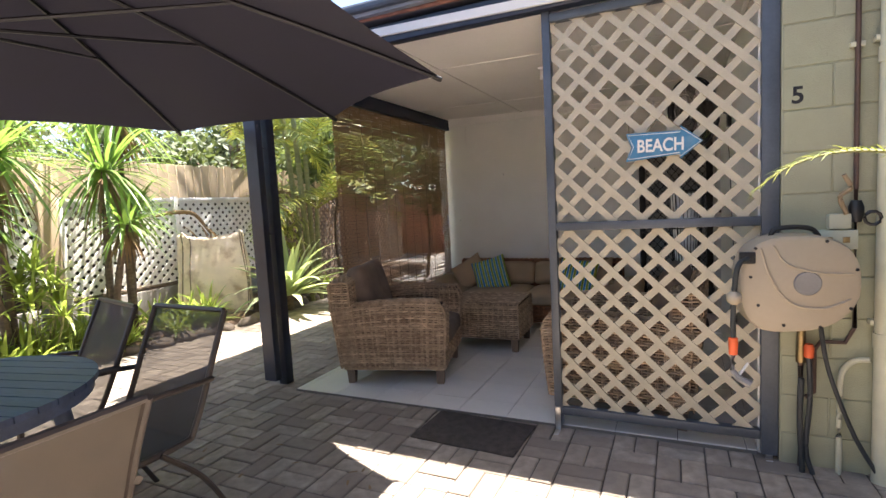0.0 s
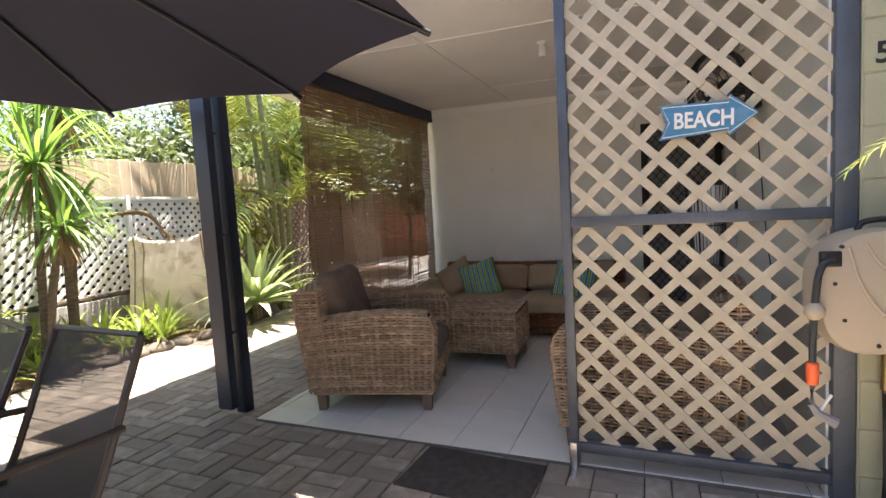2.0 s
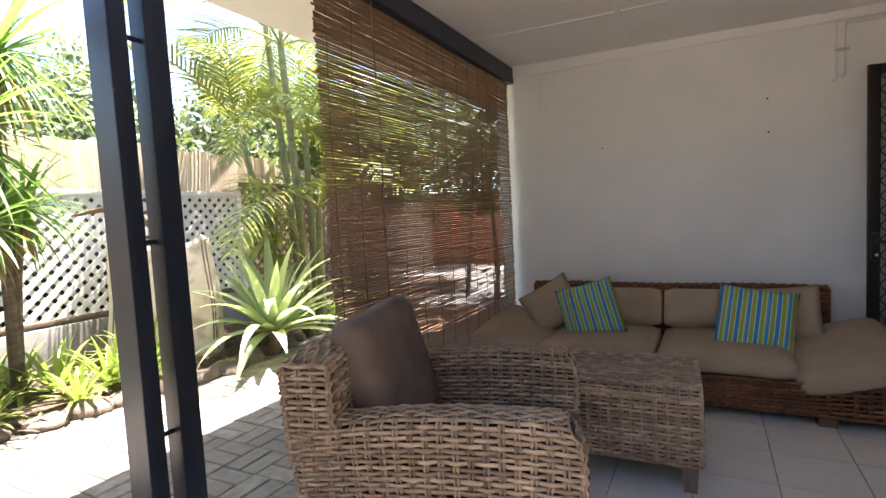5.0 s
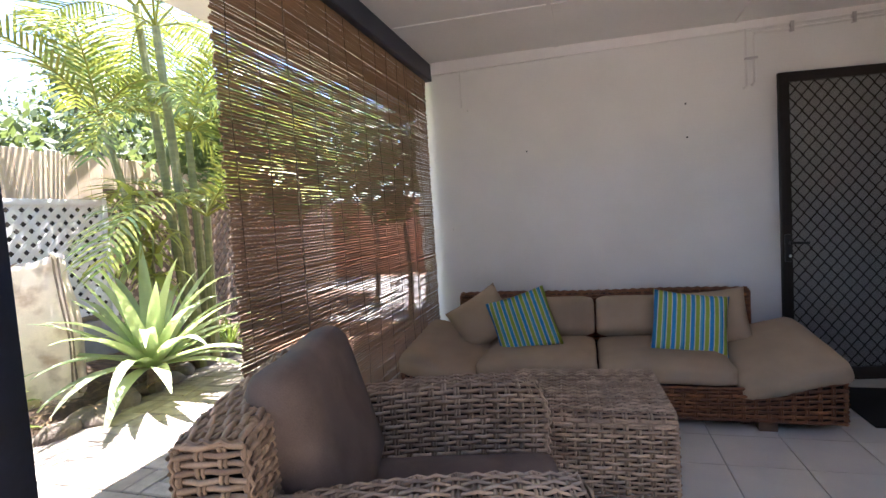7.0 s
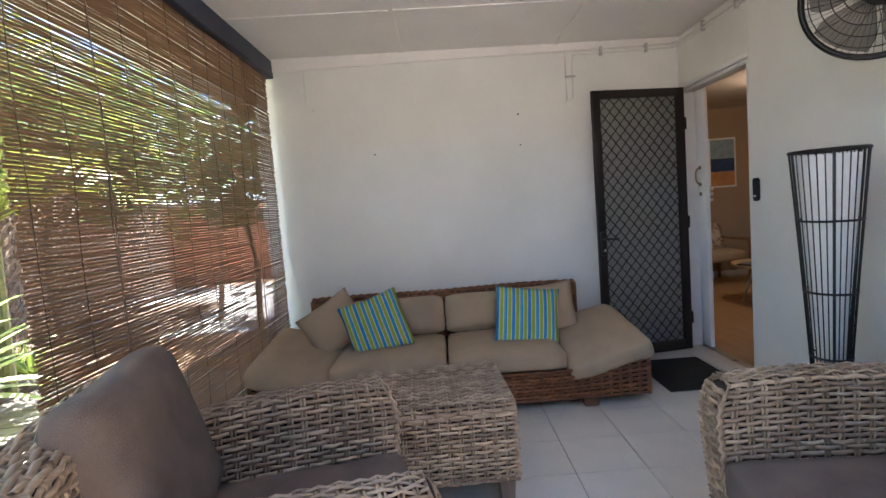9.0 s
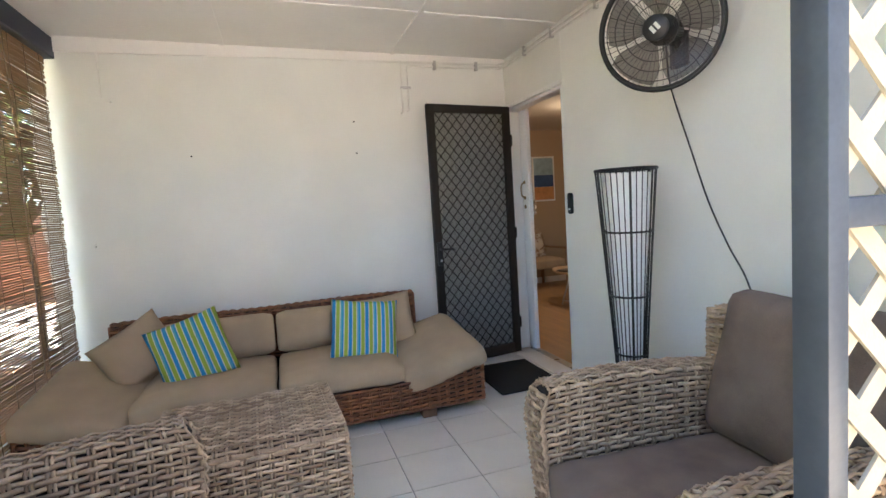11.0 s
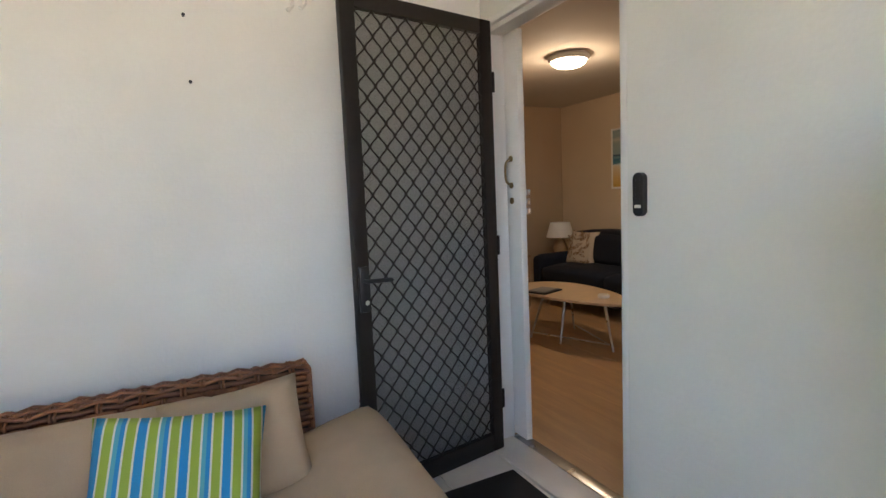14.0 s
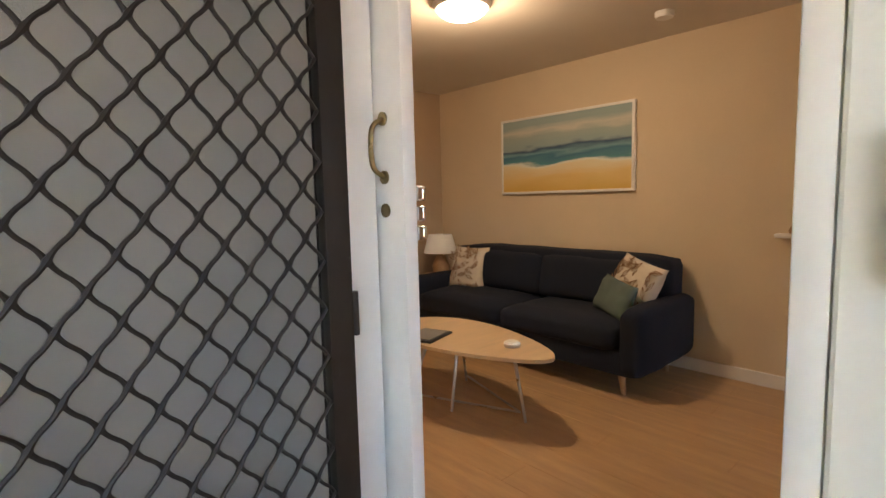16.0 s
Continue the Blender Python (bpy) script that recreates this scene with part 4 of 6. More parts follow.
for k in range(30):
    a = k * math.tau / 30
    thick = 0.0058 if k % 10 == 0 else 0.0026
    part("cane", tube(bmesh.new(), [(lr(zz) * math.cos(a), lr(zz) * math.sin(a), zz) for zz in [0.01 + 0.1375 * q for q in range(11)]], thick, 5), M["rattan_black"], fl)
part("inner_shade", lathe(bmesh.new(), [(lr(z) - 0.022, z) for z in (0.33, 0.6, 0.9, 1.2, 1.365)], 28, False), M["shade"], fl, "white paper inner shade")
part("base", lathe(bmesh.new(), [(0.07, 0), (0.07, 0.012), (0.03, 0.02), (0.012, 0.03), (0.012, 0.33)], 20), M["black"], fl)

# ---- wall fan ----
fan = thing("wall_fan", "dark wall-mounted oscillating fan with wire guard and clear blades", "fan")
FC, FN = Vector((0.16, 4.31, 1.955)), Vector((-0.80, -0.56, -0.16)).normalized()
fm = Matrix.Translation(FC) @ FN.to_track_quat("Z", "Y").to_matrix().to_4x4()
def ring(r, z, t, n=40):
    return tube(bmesh.new(), [(r * math.cos(a * math.tau / n), r * math.sin(a * math.tau / n), z) for a in range(n)], t, 6, True)
FR = 0.245
g = part("guard", ring(FR, 0.0, 0.012), M["black"], fan, m=fm)
part("rim_band", lathe(bmesh.new(), [(FR + 0.004, -0.035), (FR + 0.008, 0.0), (FR + 0.004, 0.02), (FR - 0.004, 0.0), (FR - 0.002, -0.035)], 40, False), M["black"], g)
for i, (r, z) in enumerate(((0.21, 0.03), (0.17, 0.045), (0.13, 0.052), (0.09, 0.056))):
    part("guard_ring", ring(r, z, 0.0022), M["black"], g)
for k in range(56):
    a = k * math.tau / 56
    part("wire", tube(bmesh.new(), [(r * math.cos(a + w), r * math.sin(a + w), z) for r, z, w in ((FR, 0.0, 0), (0.2, 0.034, 0.06), (0.12, 0.053, 0.14), (0.05, 0.06, 0.2))], 0.0010, 4), M["black"], g)
    if k % 4 == 0:
        part("wire", tube(bmesh.new(), [(r * math.cos(a), r * math.sin(a), z) for r, z in ((FR, -0.01), (0.18, -0.10), (0.06, -0.12))], 0.0014, 4), M["black"], g)
hb = part("hub", lathe(bmesh.new(), [(0.052, 0.05), (0.052, 0.062), (0.044, 0.068)], 28), M["black"], fan, m=fm)
part("badge", block(-0.018, -0.004, -0.016, 0.016, 0.0685, 0.0695), M["sign_white"], hb, smooth=None, m=pose(0, 0, 0, 0, 0, 35))
part("badge", block(0.004, 0.018, -0.016, 0.016, 0.0685, 0.0695), M["sign_white"], hb, smooth=None, m=pose(0, 0, 0, 0, 0, 35))
for k in range(5):
    bm = bmesh.new()
    rows = []
    for i in range(7):
        r = 0.05 + 0.178 * i / 6
        wd = 0.30 + 0.24 * math.sin(i / 6 * 2.6)
        rows.append([bm.verts.new((r * math.cos(wd * q), r * math.sin(wd * q), -0.03 * q)) for q in (-1, -0.5, 0, 0.5, 1)])
    for a, b in zip(rows, rows[1:]):
        for q in range(4):
            bm.faces.new((a[q], a[q + 1], b[q + 1], b[q]))
    part("blade", bm, M["clear"], fan, "smoky clear plastic blade", m=fm @ pose(0, 0, -0.02, 0, 0, k * 72 + 15))
part("motor", rod(bmesh.new(), (0, 0, -0.22), (0, 0, -0.06), 0.055, 0.065, 20), M["black"], fan, m=fm)
wallp = Vector((XR - 0.002, FC.y + 0.16, FC.z - 0.02))
part("arm", tube(bmesh.new(), [FC - FN * 0.2, FC - FN * 0.26 + Vector((0, 0, -0.03)), wallp], 0.018), M["black"], fan)
part("wall_plate", block(XR - 0.03, XR - 0.001, wallp.y - 0.05, wallp.y + 0.05, wallp.z - 0.09, wallp.z + 0.07, 0.01), M["black"], fan)
part("cable", tube(bmesh.new(), curve_pts([FC - FN * 0.12 + Vector((0, 0, -0.07)), (0.40, 4.515, 1.77), (0.417, 4.41, 1.44), (0.417, 4.32, 1.21), (0.417, 4.22, 1.02), (0.417, 4.11, 0.83), (0.417, 3.99, 0.4)], 40), 0.0038, 6), M["black"], fan, "black power cable")

# ---- small wall things ----
rm = thing("fan_remote", "black remote control clipped to the white wall", "remote control", pose(XR - 0.001, 5.458, 1.237))
part("body", prism(bmesh.new(), [(0.021 * math.cos(a * math.tau / 24), (0.049 if math.sin(a * math.tau / 24) >= 0 else -0.049) + 0.021 * math.sin(a * math.tau / 24)) for a in range(24)], -0.020, 0.0, lambda a, b, dd: (dd, a, b)), M["black"], rm)
part("label_strip", block(-0.0215, -0.020, -0.012, 0.012, -0.043, -0.033), M["sign_white"], rm, smooth=None)
for dz in (0.045, 0.02, 0.0, -0.016):
    for dy in (-0.008, 0.008):
        part("button", rod(bmesh.new(), (-0.0222, dy, dz), (-0.0195, dy, dz), 0.0024, seg=8), M["gunmetal"], rm)

cdt = thing("wall_conduit", "white electrical conduit clipped along the top of the wall", "conduit")
yw = YB - 0.011
part("pipe", tube(bmesh.new(), [(-2.47, yw, 2.425), (-0.46, yw, 2.40)], 0.008), M["pvc_white"], cdt)
part("pipe", tube(bmesh.new(), [(-2.47, yw, 2.425), (-2.47, yw, 2.12)], 0.006), M["pvc_white"], cdt)
for i, (x0, zb) in enumerate(((-0.445, 2.03), (-0.395, 2.045))):
    part("pipe", tube(bmesh.new(), [(x0 - 0.02, yw, zb - 0.02), (x0, yw, zb), (x0, yw, 2.40 - 0.03 * i), (XR - 0.05, yw, 2.40 - 0.03 * i), (XR - 0.012, YB - 0.05, 2.40 - 0.03 * i), (XR - 0.012, 3.3, 2.42 - 0.03 * i)], 0.009), M["pvc_white"], cdt)
for x in (-0.17, 0.18):
    part("clip", block(x - 0.012, x + 0.012, YB - 0.026, YB, 2.345, 2.415, 0.003), M["steel"], cdt)
for y in (6.0, 5.6, 5.1):
    part("clip", block(XR - 0.026, XR, y - 0.012, y + 0.012, 2.355, 2.425, 0.003), M["steel"], cdt)
part("clip", block(-0.455, -0.375, YB - 0.024, YB, 2.20, 2.215, 0.002), M["steel"], cdt)
for x, z in ((-1.97, 1.726), (-0.83, 1.716), (-0.834, 1.952)):
    solid("nail", rod(bmesh.new(), (x, YB - 0.012, z), (x, YB + 0.01, z), 0.006, seg=8), M["black"], "small dark nail in the white wall", "nail", group="wall nails")
for x, z in ((-2.42, 2.093), (-2.60, 1.15)):
    solid("wall_hook", tube(bmesh.new(), [(x, YB, z), (x, YB - 0.03, z), (x + 0.008, YB - 0.035, z + 0.02)], 0.006), M["pvc_white"], "small painted hook in the wall", "hook", group="wall hooks")

# plain unseen walls added to close the court and block sky light
setting("wall_court_east", block(1.75, 1.9, -6.0, 3.05, -0.1, 4.6), M["concrete"], "unseen plain grey wall added to block sky light over the court")
setting("wall_court_south", block(-7.0, 1.9, -6.2, -6.0, -0.1, 4.0), M["concrete"], "unseen plain grey wall added to block sky light over the court")

sl = thing("sensor_light", "small white sensor light hanging from the patio ceiling", "light", pose(-0.94, 4.38, ceil_z(-0.94)))
part("base", block(-0.03, 0.03, -0.05, 0.05, -0.018, -0.001, 0.004), M["gloss_white"], sl)
part("head", rod(bmesh.new(), (0, 0, -0.10), (0, 0, -0.02), 0.026, 0.022, 16), M["gloss_white"], sl)

# ---- hose reel, pipes and palm on the block wall ----
hr = thing("hose_reel", "beige plastic retractable hose reel mounted on the block wall", "hose reel", pose(0.535, 2.86, 0.95, 0, 0, 6))
outl = []
for k in range(48):
    a = k * math.tau / 48
    rx, rz = 0.235, 0.215 if math.sin(a) > 0 else 0.225
    q = 2.6
    outl.append((rx * math.copysign(abs(math.cos(a)) ** (2 / q), math.cos(a)), rz * math.copysign(abs(math.sin(a)) ** (2 / q), math.sin(a)) * (1.0 - 0.18 * math.cos(a) * (1 if math.sin(a) < 0 else 0.2))))
bm = bmesh.new()
rings = []
for sc_, y in ((0.90, -0.095), (0.97, -0.085), (1.0, -0.06), (1.0, 0.06), (0.96, 0.085)):
    rings.append([bm.verts.new((a * sc_, y, b * sc_)) for a, b in outl])
for a, b in zip(rings, rings[1:]):
    for k in range(48):
        bm.faces.new((a[k], a[(k + 1) % 48], b[(k + 1) % 48], b[k]))
bm.faces.new(rings[0][::-1])
bm.faces.new(rings[-1])
part("shell", bm, M["reel"], hr)
part("hub_disc", rod(bmesh.new(), (0.03, -0.102, 0.0), (0.03, -0.092, 0.0), 0.05, 0.056, 28), M["reel_grey"], hr, "round grey hub")
part("ridge", tube(bmesh.new(), curve_pts([(-0.15, -0.096, 0.16), (-0.11, -0.099, 0.02), (-0.03, -0.099, -0.09), (0.09, -0.099, -0.11), (0.19, -0.096, -0.07)], 24), 0.006, 6), M["reel"], hr)
part("ridge", tube(bmesh.new(), curve_pts([(-0.10, -0.096, 0.17), (-0.05, -0.099, 0.09), (0.06, -0.099, 0.05), (0.20, -0.096, 0.04)], 24), 0.005, 6), M["reel"], hr)
for x, z in ((-0.17, 0.16), (-0.19, 0.03), (-0.16, -0.1), (-0.06, -0.19), (0.08, -0.195), (0.19, -0.11), (0.21, 0.06), (0.1, 0.185)):
    part("screw", rod(bmesh.new(), (x, -0.099, z), (x, -0.088, z), 0.007, seg=8), M["black"], hr)
part("carry_handle", tube(bmesh.new(), curve_pts([(-0.09, 0, 0.2), (-0.07, 0, 0.235), (0.0, 0, 0.245), (0.07, 0, 0.235), (0.10, 0, 0.2)], 20), 0.011), M["black"], hr)
part("outlet", block(-0.235, -0.17, -0.103, -0.075, 0.09, 0.145, 0.006), M["black"], hr)
part("wall_bracket", block(-0.03, 0.14, 0.08, 0.185, -0.12, 0.12, 0.006), M["reel_grey"], hr)
hs = part("hose", tube(bmesh.new(), curve_pts([(-0.20, -0.10, 0.115), (-0.245, -0.13, 0.09), (-0.26, -0.13, 0.0), (-0.265, -0.125, -0.12), (-0.265, -0.12, -0.26)], 30), 0.012), M["hose"], hr, "dark garden hose")
part("stopper", lathe(bmesh.new(), [(0.015, -0.03), (0.03, -0.015), (0.032, 0.0), (0.03, 0.015), (0.015, 0.03)], 20), M["reel"], hs, m=pose(-0.262, -0.127, -0.06))
part("connector", lathe(bmesh.new(), [(0.018, -0.04), (0.02, 0.0), (0.02, 0.035), (0.014, 0.04)], 16), M["orange"], hs, m=pose(-0.265, -0.12, -0.285))
nz = part("spray_nozzle", tube(bmesh.new(), [(-0.265, -0.12, -0.32), (-0.268, -0.12, -0.40), (-0.25, -0.13, -0.43), (-0.20, -0.15, -0.455)], [0.014, 0.013, 0.016, 0.02]), M["reel_grey"], hr)
part("lever", tube(bmesh.new(), [(-0.24, -0.12, -0.42), (-0.20, -0.10, -0.37)], 0.006), M["sign_white"], nz)

tp = thing("garden_tap", "brass garden tap with hoses and orange connector below the reel", "tap")
part("riser", tube(bmesh.new(), [(0.60, 3.03, -0.05), (0.60, 3.03, 0.50), (0.60, 3.02, 0.66)], 0.012), M["old_copper"], tp)
part("tap_body", rod(bmesh.new(), (0.60, 3.02, 0.52), (0.60, 3.02, 0.70), 0.022, 0.018, 12), M["brass"], tp)
part("tap_handle", rod(bmesh.new(), (0.575, 3.0, 0.71), (0.625, 3.0, 0.71), 0.012), M["old_copper"], tp)
part("connector", lathe(bmesh.new(), [(0.02, -0.03), (0.022, 0.02), (0.016, 0.035)], 16), M["orange"], tp, "orange hose connector", m=pose(0.625, 2.985, 0.585))
part("hose", tube(bmesh.new(), curve_pts([(0.625, 2.985, 0.56), (0.63, 2.98, 0.35), (0.615, 2.98, 0.1), (0.64, 2.96, -0.02)], 24), 0.012), M["hose"], tp)
part("hose", tube(bmesh.new(), curve_pts([(0.595, 2.985, 0.45), (0.59, 2.98, 0.25), (0.60, 2.97, -0.02)], 24), 0.013), M["hose"], tp)
part("hose", tube(bmesh.new(), curve_pts([(0.66, 2.95, 0.73), (0.70, 2.97, 0.5), (0.80, 2.98, 0.2), (0.90, 2.97, 0.0)], 24), 0.010), M["hose"], tp)

wp = thing("water_pipe", "brown painted water pipe running up the block wall", "pipe")
part("pipe", tube(bmesh.new(), [(0.80, 3.03, 2.7), (0.805, 3.03, 1.42), (0.81, 3.03, 0.70), (0.775, 3.03, 0.625), (0.68, 3.03, 0.625), (0.655, 3.03, 0.58), (0.655, 3.03, 0.37), (0.62, 3.03, 0.34)], 0.010), M["old_copper"], wp)
part("upper_pipe", tube(bmesh.new(), [(0.802, 3.022, 2.7), (0.805, 3.022, 1.35)], 0.0095), M["old_copper"], wp)
part("valve", lathe(bmesh.new(), [(0.02, -0.05), (0.03, -0.02), (0.03, 0.02), (0.02, 0.05)], 14), M["black"], wp, m=pose(0.805, 3.02, 1.25))
for z in (2.0, 0.9):
    part("clip", block(0.775, 0.83, 3.02, 3.055, z - 0.012, z + 0.012, 0.003), M["pipe_cream"], wp)
part("tap_wheel", tube(bmesh.new(), [(0.85 + 0.03 * math.cos(a * 0.63), 2.96, 1.22 + 0.03 * math.sin(a * 0.63)) for a in range(10)], 0.008, 6, True), M["black"], wp)

jb = thing("meter_box", "cream weathered junction box on the block wall", "box", pose(0.735, 3.03, 1.12))
part("case", block(-0.07, 0.075, -0.035, 0.025, -0.045, 0.045, 0.005), M["pipe_cream"], jb)
part("lid", block(-0.035, 0.05, -0.03, 0.025, 0.05, 0.12, 0.004), M["pipe_cream"], jb)
for x in (-0.035, 0.03):
    part("window", block(x - 0.014, x + 0.014, -0.038, -0.034, -0.014, 0.014, 0.002), M["brass"], jb)
part("dry_flower", tube(bmesh.new(), curve_pts([(0.03, -0.03, 0.12), (0.0, -0.05, 0.2), (0.04, -0.05, 0.24), (0.01, -0.06, 0.30)], 16), [0.010] * 16), M["rope"], jb)

dp = thing("downpipe", "cream painted round downpipe on the block wall", "pipe")
part("pipe", tube(bmesh.new(), [(0.92, 2.99, 2.65), (0.92, 2.99, -0.06)], 0.048, 20), M["pipe_cream"], dp)
for z in (0.62, 1.9):
    part("joint_collar", tube(bmesh.new(), [(0.92, 2.99, z), (0.92, 2.99, z + 0.07)], 0.053, 20), M["pipe_cream"], dp)
    part("bracket", block(0.86, 0.98, 3.0, 3.05, z + 0.1, z + 0.125, 0.003), M["pipe_cream"], dp)
solid("drain_pipe", tube(bmesh.new(), curve_pts([(0.86, 2.99, 0.56), (0.80, 3.01, 0.54), (0.76, 3.02, 0.46), (0.755, 3.02, 0.25), (0.755, 3.02, -0.03)], 24), 0.013), M["pipe_cream"], "thin cream waste pipe with a bend", "pipe")
nm_ = thing("house_number", "small white plate with black number 5", "sign", pose(0.583, 3.0535, 1.806))
part("plate", block(-0.032, 0.032, -0.003, 0, -0.042, 0.042, 0.001), M["sign_white"], nm_)
letters("5", 0.11, M["black"], pose(0, -0.0038, 0, 90), nm_, "number")

# ---- plants: blades, fronds and crowns ----
def blade(bm, base, d, up, length, width, droop, n=7, fold=0.25, tipw=0.02):
    """One strap leaf from base along d, bending down by droop."""
    d, up = Vector(d).normalized(), Vector(up).normalized()
    side = d.cross(up).normalized()
    p = Vector(base)
    rows = []
    for i in range(n + 1):
        t = i / n
        w = width * (0.55 + 0.9 * t - 1.45 * t * t + 0.02) if t < 1 else width * tipw
        w = max(w, width * tipw)
        nrm = side.cross(d).normalized()
        rows.append((bm.verts.new(p - side * w + nrm * w * fold), bm.verts.new(p), bm.verts.new(p + side * w + nrm * w * fold)))
        p = p + d * (length / n)
        d = (d + Vector((0, 0, -1)) * droop * (0.4 + t) / n).normalized()
    for a, b in zip(rows, rows[1:]):
        bm.faces.new((a[0], a[1], b[1], b[0]))
        bm.faces.new((a[1], a[2], b[2], b[1]))


def rosette(n, length, width, droop, rng, tilt=(0.05, 1.3), base=(0, 0, 0), spread=0.02):
    bm = bmesh.new()
    for i in range(n):
        a = i * 2.39996 + rng.uniform(-0.3, 0.3)
        e = tilt[1] - (tilt[1] - tilt[0]) * (i / n) + rng.uniform(-0.15, 0.15)
        d = Vector((math.cos(a) * math.cos(e), math.sin(a) * math.cos(e), math.sin(e)))
        up = Vector((-math.cos(a) * math.sin(e), -math.sin(a) * math.sin(e), math.cos(e)))
        b = Vector(base) + Vector((math.cos(a), math.sin(a), 0)) * spread
        blade(bm, b, d, up, length * rng.uniform(0.75, 1.1), width * rng.uniform(0.8, 1.15), droop * rng.uniform(0.6, 1.5))
    return bm


# large agave by the path: each leaf a piece
ag = thing("agave_plant", "large pale variegated agave with arching leaves beside the path", "plant", pose(-5.0, 5.62, 0.10))
rng = random.Random(11)
for i in range(46):
    a = i * 2.39996
    e = 1.35 - 1.3 * (i / 46)
    d = Vector((math.cos(a) * math.cos(e), math.sin(a) * math.cos(e), math.sin(e)))
    up = Vector((-math.cos(a) * math.sin(e), -math.sin(a) * math.sin(e), math.cos(e)))
    bm = bmesh.new()
    blade(bm, (0.03 * math.cos(a), 0.03 * math.sin(a), 0.1), d, up, rng.uniform(0.80, 1.12), 0.080, rng.uniform(0.5, 1.9), 10, 0.35)
    part("leaf", bm, M["agave"], ag, smooth=True)
part("stem", tube(bmesh.new(), [(0, 0, -0.1), (0, 0, 0.16)], [0.06, 0.05]), M["trunk"], ag)


def yucca(m, heads, label, seed, leaf=0.90):
    rng = random.Random(seed)
    y = thing("yucca_tree", label, "tree", m, "yuccas in the bed")
    for (hx, hy, hz, k_) in heads:
        part("trunk", tube(bmesh.new(), curve_pts([(0.02, 0, -0.15), (hx * 0.4, hy * 0.4, hz * 0.45), (hx, hy, hz)], 16), [0.044 - 0.0009 * k for k in range(17)]), M["trunk"], y)
        part("crown", rosette(int(100 * k_), leaf * k_, 0.027, 1.15, rng, (-0.95, 1.45), (hx, hy, hz), 0.06), M["yucca"], y, smooth=True)
        part("dead_leaves", rosette(22, leaf * 0.8 * k_, 0.02, 1.5, rng, (-1.3, -0.7), (hx, hy, hz - 0.08), 0.03), M["dry_leaf"], y, smooth=True)
    return y

yucca(pose(-5.5, 3.42, 0.05), [(0.05, 0.08, 1.88, 1.0), (0.28, 0.1, 1.30, 0.55)], "yucca with a spiky green head above dry hanging leaves", 7)
yucca(pose(-5.8, 3.85, 0.05), [(0.05, 0.05, 2.55, 1.0), (0.0, 0.14, 1.42, 0.6)], "tall yucca with spiky green heads in the garden bed", 5)
yucca(pose(-5.5, 2.55, 0.05), [(0.0, 0.0, 2.0, 1.0), (-0.5, 0.2, 2.6, 1.0), (0.2, -0.3, 1.5, 0.7)], "yucca with drooping green leaves near the fence", 6, 0.9)


def frond(bm_r, bm_l, base, d, length, droop, rng, leaf=0.48):
    d = Vector(d).normalized()
    p = Vector(base)
    n = 32
    pts = []
    for i in range(n + 1):
        t = i / n
        pts.append(p.copy())
        side = d.cross(Vector((0, 0, 1)))
        side = side.normalized() if side.length > 1e-3 else Vector((1, 0, 0))
        upv = side.cross(d).normalized()
        if t > 0.14:
            ll = leaf * (math.sin(math.pi * min(1, (t - 0.1) / 0.95)) * 0.75 + 0.3)
            for s in (-1, 1):
                ld = (d * 0.55 + side * s * 0.8 + upv * rng.uniform(0.0, 0.3)).normalized()
                blade(bm_l, p, ld, upv, ll * rng.uniform(0.85, 1.1), 0.018 * leaf / 0.48, rng.uniform(0.6, 1.5), 4, 0.2)
        p = p + d * (length / n)
        d = (d + Vector((0, 0, -1)) * droop * (0.3 + t) / n).normalized()
    tube(bm_r, pts, [0.012 * (1 - 0.85 * i / n) for i in range(n + 1)], 5)


def palm(m, canes, label, seed):
    rng = random.Random(seed)
    pl = thing("cane_palm", label, "tree", m, "cane palms")
    for (cx, cy, hz, nf) in canes:
        part("trunk", tube(bmesh.new(), curve_pts([(cx * 0.4, cy * 0.4, -0.15), (cx * 0.7, cy * 0.7, hz * 0.5), (cx, cy, hz)], 16), [0.05 - 0.001 * k for k in range(17)], 8), M["cane"], pl)
        for i in range(nf):
            fr_ = bmesh.new()
            a = i * 2.39996 + rng.uniform(-0.3, 0.3)
            e = rng.uniform(0.35, 1.3)
            frond(fr_, fr_, (cx, cy, hz), (math.cos(a) * math.cos(e), math.sin(a) * math.cos(e), math.sin(e)), rng.uniform(1.2, 1.75), rng.uniform(1.8, 3.2), rng)
            part("frond", fr_, M["palm"], pl, smooth=True)
    return pl

palm(pose(-5.2, 6.5, 0.02), [(0.05, -0.35, 3.1, 8), (-0.5, 0.0, 3.5, 8), (0.1, 0.0, 1.4, 6), (-0.3, 0.3, 2.3, 7), (-0.75, -0.3, 2.4, 6)], "clump of cane palms with yellow-green fronds", 8)

# a broad-leaved shrub behind the agave
sb = thing("broadleaf_shrub", "slender shrub with hanging yellow-green broad leaves behind the agave", "plant", pose(-5.42, 5.98, 0.02))
rng = random.Random(29)
